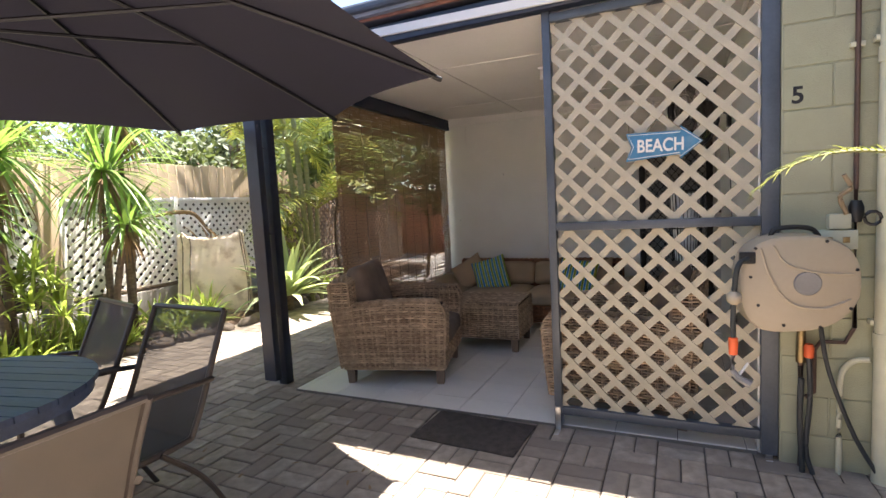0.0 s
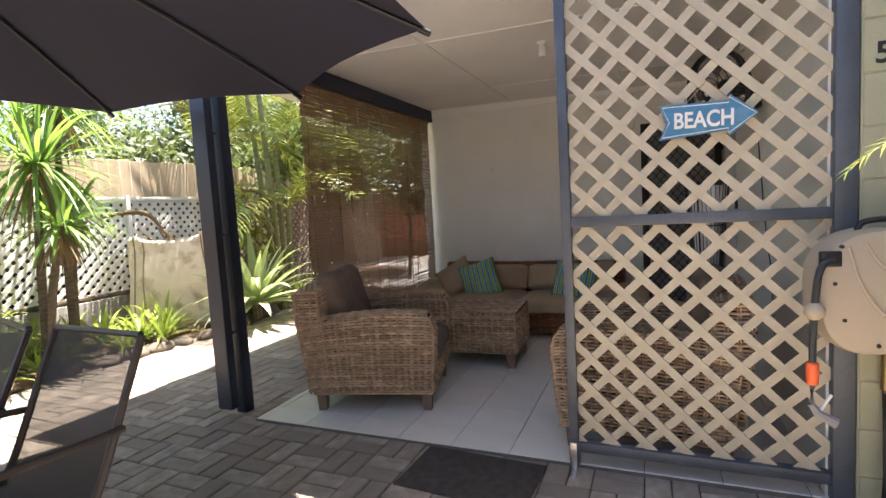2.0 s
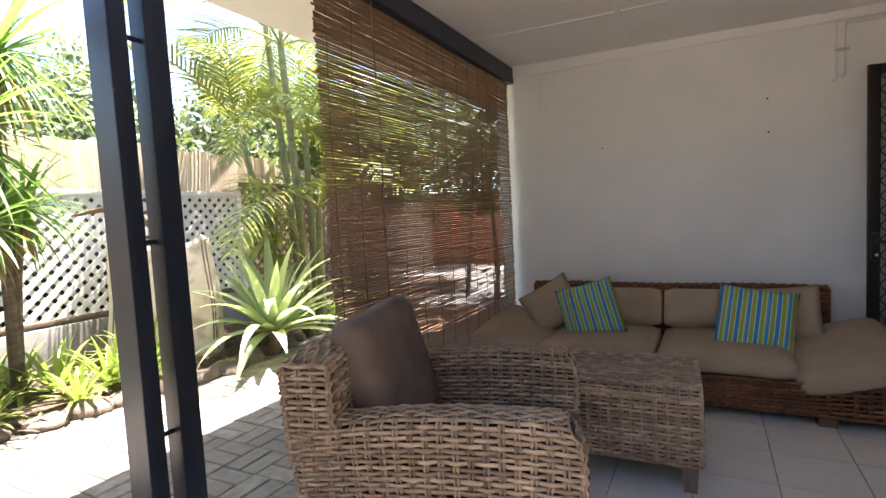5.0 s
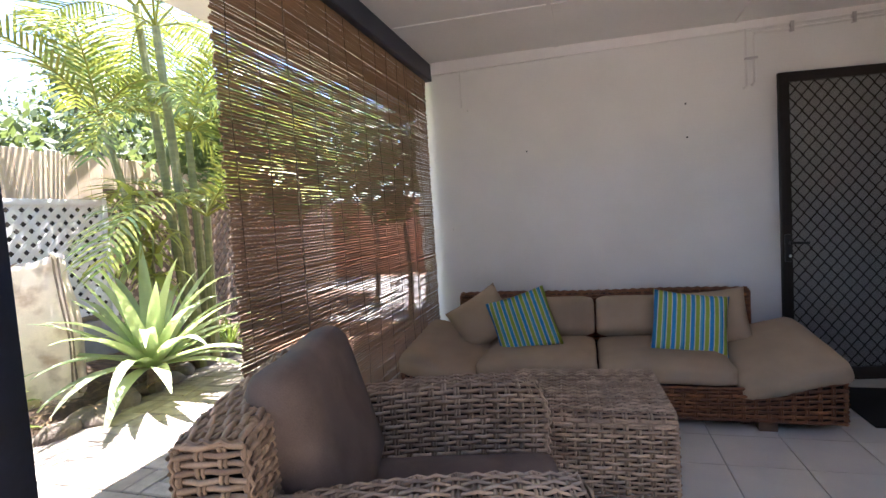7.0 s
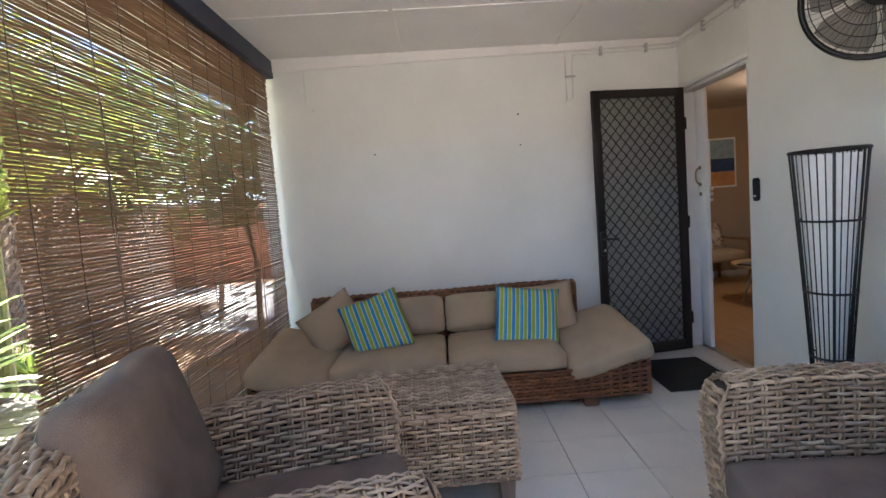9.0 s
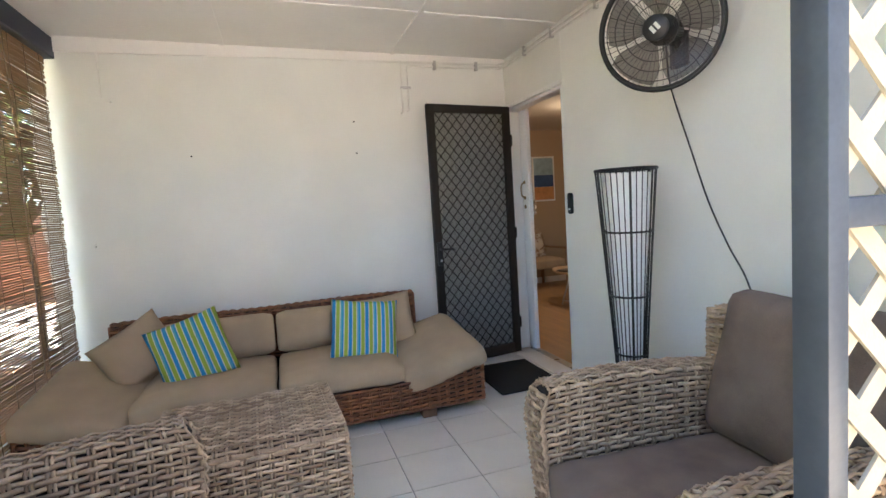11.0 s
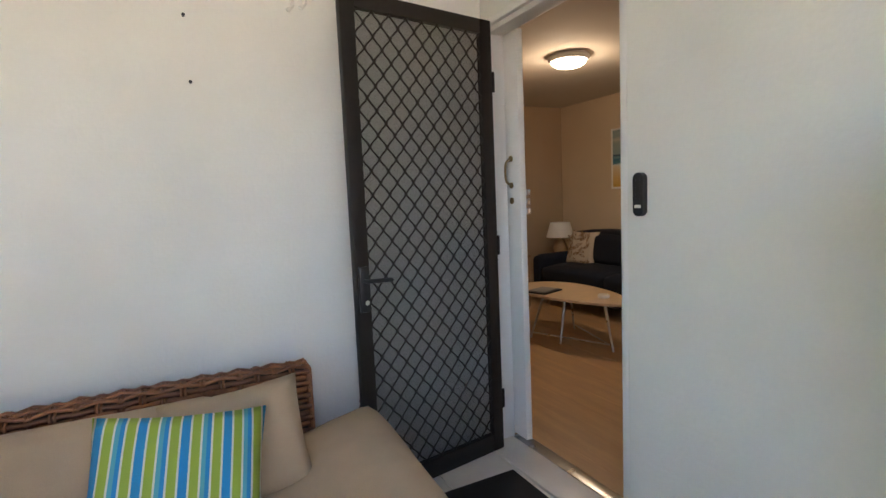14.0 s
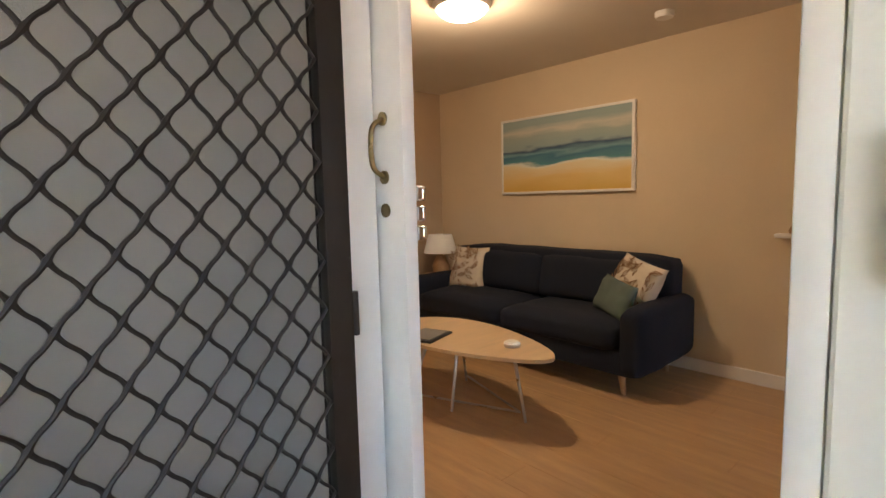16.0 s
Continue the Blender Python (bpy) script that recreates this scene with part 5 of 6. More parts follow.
for (x, y, h) in ((0.0, 0.0, 1.62), (0.14, 0.05, 1.30), (-0.16, 0.1, 1.42)):
    part("stem", tube(bmesh.new(), curve_pts([(x * 0.3, y * 0.3, -0.1), (x * 0.6, y * 0.6, h * 0.5), (x, y, h)], 12), 0.012, 6), M["cane"], sb)
    for dz in (0.0, 0.22, 0.42):
        for k in range(10):
            part("leaf", rosette(1, 0.36, 0.045, 2.6, rng, (0, rng.uniform(-0.6, 0.9)), (x, y, h - dz), 0.02), M["broadleaf"], sb, smooth=True, m=pose(0, 0, 0) @ Matrix.Translation((x, y, 0)) @ Matrix.Rotation(k * 2.4, 4, "Z") @ Matrix.Translation((-x, -y, 0)))

# a frond that hangs in beside the block wall
pf = thing("potted_palm", "green palm frond reaching in beside the block wall", "plant", pose(1.02, 2.62, -0.03))
br, bl_ = bmesh.new(), bmesh.new()
rng = random.Random(3)
frond(br, bl_, (0.0, 0.0, 1.44), (-1.0, 0.02, 0.50), 0.72, 1.9, rng, 0.16)
frond(br, bl_, (0.0, 0.0, 1.44), (0.8, -0.4, 0.8), 0.8, 2.0, rng, 0.16)
frond(br, bl_, (0.0, 0.0, 1.44), (0.5, 0.2, 1.0), 0.8, 1.5, rng, 0.16)
tube(br, [(0.0, 0, 0.0), (0.0, 0, 0.8), (0, 0, 1.45)], 0.014)
part("stalk", br, M["cane"], pf)
part("frond_leaves", bl_, M["palm"], pf, smooth=True)

# low bromeliads in the bed
rng = random.Random(17)
bro = None
for i in range(58):
    x, y = rng.uniform(-6.2, -5.22), (rng.uniform(1.2, 4.75) if i % 3 else rng.uniform(1.2, 3.0))
    if abs(x + 5.0) < 0.3 and abs(y - 5.6) < 0.5:
        continue
    m_ = pose(x, y, 0.06, 0, 0, rng.uniform(0, 360))
    if bro is None:
        bro = thing("bromeliad", "low yellow-green strap-leaved bromeliad in mulch", "plant", m_, "bromeliads")
        part("leaves", rosette(20, 0.36, 0.022, 1.3, random.Random(2), (0.25, 1.4)), M["brom"], bro, smooth=True)
    else:
        c = copy_thing(bro, m_)
        c.scale = (rng.uniform(0.85, 1.6),) * 3
for i, (x, y) in enumerate(((-5.55, 7.0), (-5.3, 6.9), (-6.0, 6.9))):
    copy_thing(bro, pose(x, y, 0.05, 0, 0, i * 77))
bs = thing("leafy_shrub", "bushy yellow-green strap-leaved shrub in the garden bed", "plant", pose(-5.45, 2.72, 0.05))
rng = random.Random(61)
for k in range(9):
    a, r = k * 2.4, 0.06 + 0.028 * k
    tip = (r * math.cos(a), r * math.sin(a), 0.92 - 0.055 * k)
    part("stem", tube(bmesh.new(), curve_pts([(tip[0] * 0.2, tip[1] * 0.2, -0.1), (tip[0] * 0.7, tip[1] * 0.7, tip[2] * 0.5), tip], 10), 0.009, 6), M["cane"], bs)
    part("crown", rosette(18, 0.38, 0.026, 1.5, rng, (-0.3, 1.35), tip, 0.02), M["brom"], bs, smooth=True)
solid("flower", rosette(12, 0.09, 0.014, 0.6, random.Random(4), (0.3, 1.3)), M["terracotta"], "pinkish orange bromeliad flower", "flower", pose(-5.3, 2.05, 0.30))

# edging rocks and litter
rng = random.Random(23)
for i in range(26):
    bm = bmesh.new()
    bmesh.ops.create_icosphere(bm, subdivisions=2, radius=1)
    sx, sy, sz = rng.uniform(0.08, 0.2), rng.uniform(0.08, 0.17), rng.uniform(0.05, 0.1)
    for v in bm.verts:
        v.co *= 1 + 0.3 * noise.noise(v.co * 1.6 + Vector((i * 7, 0, 0)))
        v.co = Vector((v.co.x * sx, v.co.y * sy, v.co.z * sz))
    y = 0.3 + i * 0.265
    solid("edging_rock", bm, M["rock"], "brown-grey edging rock beside the mulch bed", "rock", pose(-5.22 + 0.13 * math.sin(y * 1.7) + (0.12 if y > 4.6 else 0), y, 0.0, 0, 0, rng.uniform(0, 180)), "edging rocks", smooth=True)
bm = bmesh.new()
for i in range(420):
    x, y = (rng.uniform(-6.3, -4.9), rng.uniform(1.0, 6.9)) if i > 25 else (rng.uniform(-4.9, -0.5), rng.uniform(1.0, 5.0))
    if i <= 25 and x > -2.7 and y > 3.0:
        y = rng.uniform(1.2, 2.9)
    a = rng.uniform(0, 6.28)
    zz = 0.10 + 0.05 * noise.noise(Vector((x, y, 0)) * 2.2) if i > 25 else -0.014
    blade(bm, (x, y, zz), (math.cos(a), math.sin(a), rng.uniform(-0.05, 0.2)), (0, 0, 1), rng.uniform(0.05, 0.22) if i > 25 else 0.05, 0.010, 0.5, 3)
solid("leaf_litter", bm, M["dry_leaf"], "scattered dry leaves on mulch and pavers", "leaf litter", kind="stuff")

# ---- canvas garden bag ----
def bag(m, w, dep, h, seed, label):
    """A square-sided sack: bulging foot, creased sides, an open rim that sags between its corners."""
    b = thing("garden_bag", label, "bag", m)
    n = 72

    def side(a, t):
        q = 7.0
        x = math.copysign(abs(math.cos(a)) ** (2 / q), math.cos(a))
        y = math.copysign(abs(math.sin(a)) ** (2 / q), math.sin(a))
        crease = 0.055 * noise.noise(Vector((x * 2.2 + seed, y * 2.2, t * 2.5))) + 0.030 * noise.noise(Vector((x * 6 + seed, y * 6, t * 3)))
        k = 1 + 0.05 * math.sin(min(1, t * 1.15) * math.pi) - 0.11 * t + crease
        corner = min(abs(x), abs(y))
        z = h * t - (0.10 * (1 - corner ** 3) + 0.03 * noise.noise(Vector((x * 3, y * 3, seed)))) * max(0.0, (t - 0.6) / 0.4) ** 2
        return Vector((x * w / 2 * k, y * dep / 2 * k, z))

    bm = bmesh.new()
    rows = [[bm.verts.new(side(k * math.tau / n, i / 20)) for k in range(n)] for i in range(21)]
    for scale, drop in ((0.965, 0.0), (0.93, 0.10), (0.90, 0.22)):
        rows.append([bm.verts.new(Vector((v.co.x * scale, v.co.y * scale, v.co.z - drop))) for v in rows[20]])
    for r0, r1 in zip(rows, rows[1:]):
        for k in range(n):
            bm.faces.new((r0[k], r0[(k + 1) % n], r1[(k + 1) % n], r1[k]))
    bm.faces.new(rows[0][::-1])
    part("sack", bm, M["canvas_bag"], b, smooth=True)
    part("prunings", block(-w * 0.40, w * 0.40, -dep * 0.40, dep * 0.40, h * 0.55, h * 0.76, 0.05), M["soil"], b, "dry garden prunings inside the bag")
    for a in (-2.22, -1.80, -0.92, -0.70):
        part("seam", tube(bmesh.new(), [side(a, i / 20) * 1.002 for i in range(1, 21)], 0.008, 6), M["piping"], b)
    for a0, a1 in ((-2.22, -1.80), (-0.92, -0.70)):
        p, q = side(a0, 1.0), side(a1, 1.0)
        part("strap", tube(bmesh.new(), curve_pts([p, p.lerp(q, 0.3) + Vector((0, -0.04, 0.02)), p.lerp(q, 0.7) + Vector((0, -0.05, -0.02)), q], 15), 0.012, 6), M["canvas_bag"], b)
    rng = random.Random(seed)
    for k in range(14):
        part("dry_leaf", rosette(1, 0.42, 0.024, 0.9, rng, (0.1, rng.uniform(0.2, 0.9)), (rng.uniform(-0.3, 0.3) * w, rng.uniform(-0.3, 0.3) * dep, h * 0.84), 0.02), M["dry_leaf"], b, m=Matrix.Rotation(k * 1.7, 4, "Z"), smooth=True)
    return b
bag(pose(-5.88, 5.14, 0.03, 0, 0, 49), 0.92, 0.58, 1.17, 1, "tall dusty tan canvas garden bag full of prunings")
solid("dead_frond", tube(bmesh.new(), curve_pts([(-6.25, 4.55, 1.42), (-6.1, 4.75, 1.47), (-5.95, 4.95, 1.43), (-5.85, 5.1, 1.16)], 18), [0.012 + 0.018 * math.sin(k / 18 * 3.1) for k in range(19)], 7), M["dry_leaf"], "brown dead palm sheath lying over the bag", "palm sheath")

# ---- fences ----
fe = thing("lattice_fence", "weathered white lattice panel on a concrete base", "fence")
FX = -6.46
part("base_wall", block(FX - 0.08, FX + 0.05, 1.2, 6.6, -0.1, 0.44, 0.01), M["concrete"], fe, "grey concrete base")
for y0, y1 in ((3.55, 6.55),):
    part("rail", block(FX - 0.03, FX + 0.03, y0, y1, 1.62, 1.68, 0.004), M["lattice_white"], fe)
    part("rail", block(FX - 0.03, FX + 0.03, y0, y1, 0.45, 0.50, 0.004), M["trunk"], fe)
    for y in (y0, 5.05, y1):
        part("fence_post", block(FX - 0.034, FX + 0.034, y - 0.03, y + 0.03, 0.0, 1.70, 0.004), M["lattice_white"], fe)
    lattice(fe, (y0 + 0.03, y1 - 0.03, 0.50, 1.62), 0.13, 0.05, 0.006, lambda a, b, dd: (FX + dd, a, b), M["lattice_white"])
fe2 = thing("lattice_fence", "weathered white lattice panel beside a timber post", "fence")
lattice(fe2, (1.6, 3.30, 0.70, 1.70), 0.13, 0.05, 0.006, lambda a, b, dd: (FX + dd, a, b), M["lattice_white"])
part("rail", block(FX - 0.03, FX + 0.03, 1.55, 3.35, 1.70, 1.75, 0.004), M["lattice_white"], fe2)
part("fence_post", block(FX - 0.09, FX + 0.06, 3.31, 3.50, -0.1, 2.1, 0.006), M["paling"], fe2)
fe3 = thing("lattice_fence", "brown timber lattice behind the palms", "fence")
lattice(fe3, (6.62, 11.5, 0.1, 1.75), 0.14, 0.045, 0.006, lambda a, b, dd: (FX + dd, a, b), M["lattice_brown"])
part("rail", block(FX - 0.03, FX + 0.03, 6.6, 11.5, 1.75, 1.80, 0.004), M["lattice_brown"], fe3)

pfn = thing("paling_fence", "tall pale timber paling fence behind the lattice", "fence")
rng = random.Random(31)
y = -1.0
while y < 9.6:
    w = rng.uniform(0.135, 0.15)
    part("paling", block(-6.78, -6.76, y, y + w, 0.0, 2.19 + rng.uniform(-0.015, 0.015), 0.003, 1), M["paling"], pfn)
    y += w + 0.006
for z in (0.5, 1.3, 2.0):
    part("rail", block(-6.82, -6.785, -1.0, 9.6, z, z + 0.07), M["paling"], pfn)

# boards added behind the lattice so its openings read as shaded
obf = thing("board_fence", "added dark boards standing in for the shade behind the lattice", "fence")
y = 1.3
while y < 6.55:
    w = rng.uniform(0.15, 0.19)
    part("board", block(FX - 0.125, FX - 0.10, y, y + w, 0.0, 1.64 + rng.uniform(-0.02, 0.01), 0.003, 1), M["gap_shade_board"], obf)
    y += w + 0.004

# sunlit paving, garden wall and far trees
setting("path", block(-9.5, -3.2, 8.6, 13.6, -0.12, -0.07, 0.01), M["concrete"], "pale sunlit concrete path beyond the garden")
gw_ = thing("garden_wall", "low terracotta brick garden wall beyond the palms", "wall", pose(-8.2, 13.9, -0.1, 0, 0, 20))
part("wall", block(-4, 4, -0.12, 0.12, 0, 1.85, 0.01), M["brick"], gw_)
part("coping", block(-4.03, 4.03, -0.16, 0.16, 1.852, 1.92, 0.01), M["concrete"], gw_)


def tree(m, h, r, n, seed, label, girth=0.16):
    rng = random.Random(seed)
    t = thing("broadleaf_tree", label, "tree", m, "trees beyond the fence")
    part("trunk", tube(bmesh.new(), curve_pts([(0, 0, -0.2), (0.1, 0.05, h * 0.3), (0, 0.1, h * 0.6)], 12), [girth * (1 - 0.05 * k) for k in range(13)]), M["trunk"], t)
    lobes = []
    for i in range(15):
        a, e = rng.uniform(0, 6.28), rng.uniform(-0.5, 1.2)
        c = Vector((math.cos(a) * math.cos(e) * r * 0.75, math.sin(a) * math.cos(e) * r * 0.75, h * 0.66 + math.sin(e) * h * 0.3))
        lobes.append((c, r * rng.uniform(0.25, 0.45)))
        part("limb", tube(bmesh.new(), [(0, 0.06, h * 0.45), tuple(c * 0.6 + Vector((0, 0, h * 0.2))), tuple(c)], [girth * 0.38, girth * 0.25, 0.010], 6), M["trunk"], t)
    verts, faces = [], []
    for i in range(n):
        c, rr = rng.choice(lobes)
        v = Vector((rng.gauss(0, 1), rng.gauss(0, 1), rng.gauss(0, 0.8))).normalized() * rr * rng.uniform(0.5, 1.15)
        p = c + v
        a = Vector((rng.gauss(0, 1), rng.gauss(0, 1), rng.gauss(0, 1))).normalized()
        b = a.orthogonal().normalized()
        s = rng.uniform(0.05, 0.11)
        k = len(verts)
        verts += [p - a * s, p + b * s * 0.45, p + a * s, p - b * s * 0.45]
        faces.append((k, k + 1, k + 2, k + 3))
    me = bpy.data.meshes.new("crown")
    me.from_pydata([tuple(v) for v in verts], [], faces)
    me.materials.append(M["foliage"])
    part("crown", me, None, t)
    return t

for i, (x, y, h, r, n) in enumerate(((-10.5, 3.0, 3.9, 1.9, 5000), (-11.5, 6.6, 4.3, 2.2, 6000), (-12.5, 10.5, 4.6, 2.3, 6000), (-15, 0.0, 4.6, 2.5, 4000), (-9.0, 10.8, 4.2, 1.7, 5000), (-8.0, 13.5, 4.6, 2.0, 5000), (-18, 7.0, 5.4, 3.0, 5000), (-7.4, 9.6, 3.9, 1.5, 5000), (-8.6, 8.2, 4.3, 1.5, 5000), (-14, 16, 5.0, 2.6, 4000))):
    tree(pose(x, y, -0.1, 0, 0, i * 50), h, r, n, 40 + i, "leafy green tree beyond the fence")
for x, y, h, r, n in ((-6.1, 8.4, 3.3, 1.1, 2200), (-4.7, 9.4, 3.2, 1.2, 2000), (-3.7, 8.2, 2.9, 0.8, 900)):
    tree(pose(x, y, -0.1, 0, 0, x * 80), h, r, n, int(-x * 10), "slender dark-leaved tree beyond the bamboo blind", 0.045)

# ---- umbrella, table and chairs ----
um = thing("patio_umbrella", "large charcoal patio umbrella with metal ribs, opened", "umbrella", pose(-2.47, 1.09, 0))
ZT, ZE = 2.60, 2.05
TIPS = [(1.58, 0.13), (1.41, 1.46), (0.30, 2.05), (-0.95, 1.76), (-1.58, 0.40), (-1.40, -0.95), (-0.25, -1.60), (1.00, -1.20)]
NR = len(TIPS)
def rib_pt(k, t):
    x, y = TIPS[k % NR]
    return Vector((x * t, y * t, ZT - (ZT - ZE) * (0.75 * t + 0.25 * t * t)))
for k in range(NR):
    bm = bmesh.new()
    g = []
    for i in range(9):
        t = i / 8
        a, b = rib_pt(k, t), rib_pt(k + 1, t)
        row = []
        for j in range(7):
            s = j / 6
            p = a.lerp(b, s)
            sag = math.sin(math.pi * s) * t
            p = Vector((p.x * (1 - 0.025 * sag * t), p.y * (1 - 0.025 * sag * t), p.z + 0.02 * sag))
            row.append(bm.verts.new(p))
        g.append(row)
    for a, b in zip(g, g[1:]):
        for j in range(6):
            bm.faces.new((a[j], a[j + 1], b[j + 1], b[j]))
    bmesh.ops.remove_doubles(bm, verts=bm.verts, dist=0.001)
    part("canopy_panel", bm, M["umbrella"], um, smooth=True)
    rb = part("rib", tube(bmesh.new(), [rib_pt(k, t / 6) - Vector((0, 0, 0.014)) for t in range(7)], 0.010, 6), M["gunmetal"], um)
    part("tip", rod(bmesh.new(), rib_pt(k, 0.985) - Vector((0, 0, 0.014)), rib_pt(k, 1.008) - Vector((0, 0, 0.014)), 0.014), M["black"], rb)
    part("strut", tube(bmesh.new(), [Vector((TIPS[k][0] * 0.02, TIPS[k][1] * 0.02, 2.16)), rib_pt(k, 0.52) - Vector((0, 0, 0.02))], 0.008, 6), M["gunmetal"], rb)
part("runner", rod(bmesh.new(), (0, 0, 2.12), (0, 0, 2.2), 0.045, 0.045, 16), M["gunmetal"], um)
part("pole", rod(bmesh.new(), (0, 0, -0.02), (0, 0, 2.68), 0.022, 0.022, 16), M["gunmetal"], um)
part("base", lathe(bmesh.new(), [(0.26, -0.025), (0.26, 0.03), (0.1, 0.06), (0.035, 0.08), (0.035, 0.3)], 28), M["black"], um)

tb = thing("outdoor_table", "round blue-stained slatted timber table", "table", pose(-2.66, 0.92, 0, 0, 0, 12))
TR = 0.63
y = -TR
while y < TR - 0.01:
    w = 0.083
    y1 = min(TR, y + w)
    n = 10
    top = []
    for k in range(n + 1):
        yy = y + (y1 - y - 0.007) * k / n
        top.append((math.sqrt(max(0.002, TR * TR - yy * yy)), yy))
    poly = top + [(-a, b) for a, b in reversed(top)]
    part("plank", prism(bmesh.new(), poly, 0.705, 0.73, lambda a, b, dd: (a, b, dd)), M["blue_wood"], tb, smooth=None)
    y = y1
part("rim", lathe(bmesh.new(), [(TR - 0.05, 0.655), (TR - 0.02, 0.655), (TR - 0.012, 0.70), (TR - 0.05, 0.702)], 48), M["blue_wood"], tb)
for sx in (-1, 1):
    for sy in (-1, 1):
        part("leg", rod(bmesh.new(), (sx * 0.40, sy * 0.40, -0.025), (sx * 0.33, sy * 0.33, 0.68), 0.03, 0.036), M["blue_wood"], tb)


def sling_chair(m, label, mesh="sling", H=0.93):
    """Local: faces -y, seat front at y -0.25."""
    c = thing("sling_chair", label, "chair", m, "sling chairs round the table")
    w = 0.265
    prof = curve_pts([(0, -0.27, 0.39), (0, 0.12, 0.385), (0, 0.20, 0.44), (0, 0.33, 0.74), (0, 0.41, H)], 32)
    bm = bmesh.new()
    rows = [[bm.verts.new((x, p.y, p.z - 0.012 * math.cos(x / w * 1.5))) for x in (-w, -w / 2, 0, w / 2, w)] for p in prof]
    for a, b in zip(rows, rows[1:]):
        for j in range(4):
            bm.faces.new((a[j], a[j + 1], b[j + 1], b[j]))
    part("sling", bm, M[mesh], c, "woven sling seat and back", True)
    for s in (-1, 1):
        part("side_rail", tube(bmesh.new(), [(s * (w + 0.008), p.y, p.z) for p in prof], 0.014), M["bronze_tube"], c)
        leg = curve_pts([(s * (w + 0.035), -0.30, -0.025), (s * (w + 0.04), -0.24, 0.35), (s * (w + 0.045), -0.20, 0.58), (s * (w + 0.045), -0.10, 0.645), (s * (w + 0.045), 0.16, 0.64), (s * (w + 0.02), 0.30, 0.63)], 36)
        part("arm", tube(bmesh.new(), leg, 0.0135), M["bronze_tube"], c)
        part("back_leg", tube(bmesh.new(), curve_pts([(s * (w + 0.02), 0.33, -0.025), (s * (w + 0.02), 0.20, 0.2), (s * (w + 0.02), 0.02, 0.385)], 16), 0.0125), M["bronze_tube"], c)
    for yy, zz in ((prof[-1].y, prof[-1].z), (-0.26, 0.385)):
        part("cross_bar", tube(bmesh.new(), [(-w, yy, zz), (w, yy, zz)], 0.013), M["bronze_tube"], c)
    return c

s1 = sling_chair(pose(-2.23, 1.44, 0, 0, 0, -3), "black mesh sling chair with bronze frame by the table")
s2 = copy_thing(s1, pose(-2.93, 1.48, 0, 0, 0, -14))
sling_chair(pose(-1.69, 0.72, 0, 0, 0, -92), "brown mesh sling chair with bronze frame, back turned", "sling_tan", 0.90)

# ---- things in the inner room ----
lc = thing("ceiling_light", "round glass ceiling light, switched on, with metal ring", "lamp", pose(1.92, 7.49, RZ))
part("dome", lathe(bmesh.new(), [(0.135, -0.045), (0.13, -0.065), (0.10, -0.085), (0.05, -0.095), (0.005, -0.097)], 32), glow("lit_glass", (1.0, 0.80, 0.55), 1.0), lc, "glowing glass dome")
part("ring", lathe(bmesh.new(), [(0.15, -0.001), (0.165, -0.02), (0.15, -0.048), (0.137, -0.048), (0.137, -0.001)], 32, False), M["gloss_white"], lc)
bulb = new("ceiling_bulb", bpy.data.lights.new("ceiling_bulb", "POINT"))
bulb.data.energy, bulb.data.color, bulb.data.shadow_soft_size = 0.74, (1.0, 0.71, 0.45), 0.08
bulb.location = (1.92, 7.49, RZ - 0.15)

ns = thing("navy_sofa", "dark navy fabric three-seat sofa on timber legs", "sofa", pose(3.47, 7.90, 0))
part("base", block(-0.82, -0.05, -1.05, 1.05, 0.14, 0.30, 0.03), M["navy_fabric"], ns)
part("back", cushion(0.26, 2.05, 0.62, 0.06, 0.01, seed=1), M["navy_fabric"], ns, m=pose(-0.15, 0, 0.2), smooth=True)
for s in (-1, 1):
    part("arm", cushion(0.82, 0.16, 0.42, 0.06, 0.01, seed=3 + s), M["navy_fabric"], ns, m=pose(-0.42, s * 1.03, 0.14), smooth=True)
    part("seat_cushion", cushion(0.66, 0.93, 0.17, 0.06, 0.025, seed=6 + s), M["navy_fabric"], ns, m=pose(-0.52, s * 0.472, 0.28), smooth=True)
    part("back_cushion", cushion(0.95, 0.34, 0.14, 0.05, 0.03, seed=8 + s), M["navy_fabric"], ns, m=pose(-0.31, s * 0.475, 0.45, 0, 0, 0) @ pose(0, 0, 0, 78, 0, -90) @ pose(0, 0.17, -0.07), smooth=True)
    for x in (-0.72, -0.12):
        part("leg", rod(bmesh.new(), (x, s * 0.95, 0), (x, s * 0.93, 0.15), 0.016, 0.026), M["leg_light"], ns)

def leaf_print(m, label, seed):
    p = throw("print_cushion", label, m, M["leaf_cushion"], 0.40, 0.40, 0.13, "leaf print cushions", seed)
    rng = random.Random(seed)
    bm = bmesh.new()
    for i in range(34):
        x, z, a = rng.uniform(-0.17, 0.17), rng.uniform(-0.17, 0.17), rng.uniform(0, 6.28)
        k = max(0.0, (1 - (x / 0.21) ** 4) * (1 - (z / 0.21) ** 4)) ** 0.55
        u, v = Vector((math.cos(a), 0, math.sin(a))), Vector((-math.sin(a), 0, math.cos(a)))
        c = Vector((x, -0.065 * k - 0.008, z))
        for s in (-1, 1):
            tube(bm, [c - u * 0.045, c + v * s * 0.015, c + u * 0.045], 0.0024, 4)
        tube(bm, [c - u * 0.045, c + u * 0.045], 0.0018, 4)
    part("leaf_print", bm, M["wood_chair"], p)
    return p
leaf_print(pose(3.10, 8.66, 0.62, -18, 0, -84), "white cushion with brown leaf print on the navy sofa", 1)
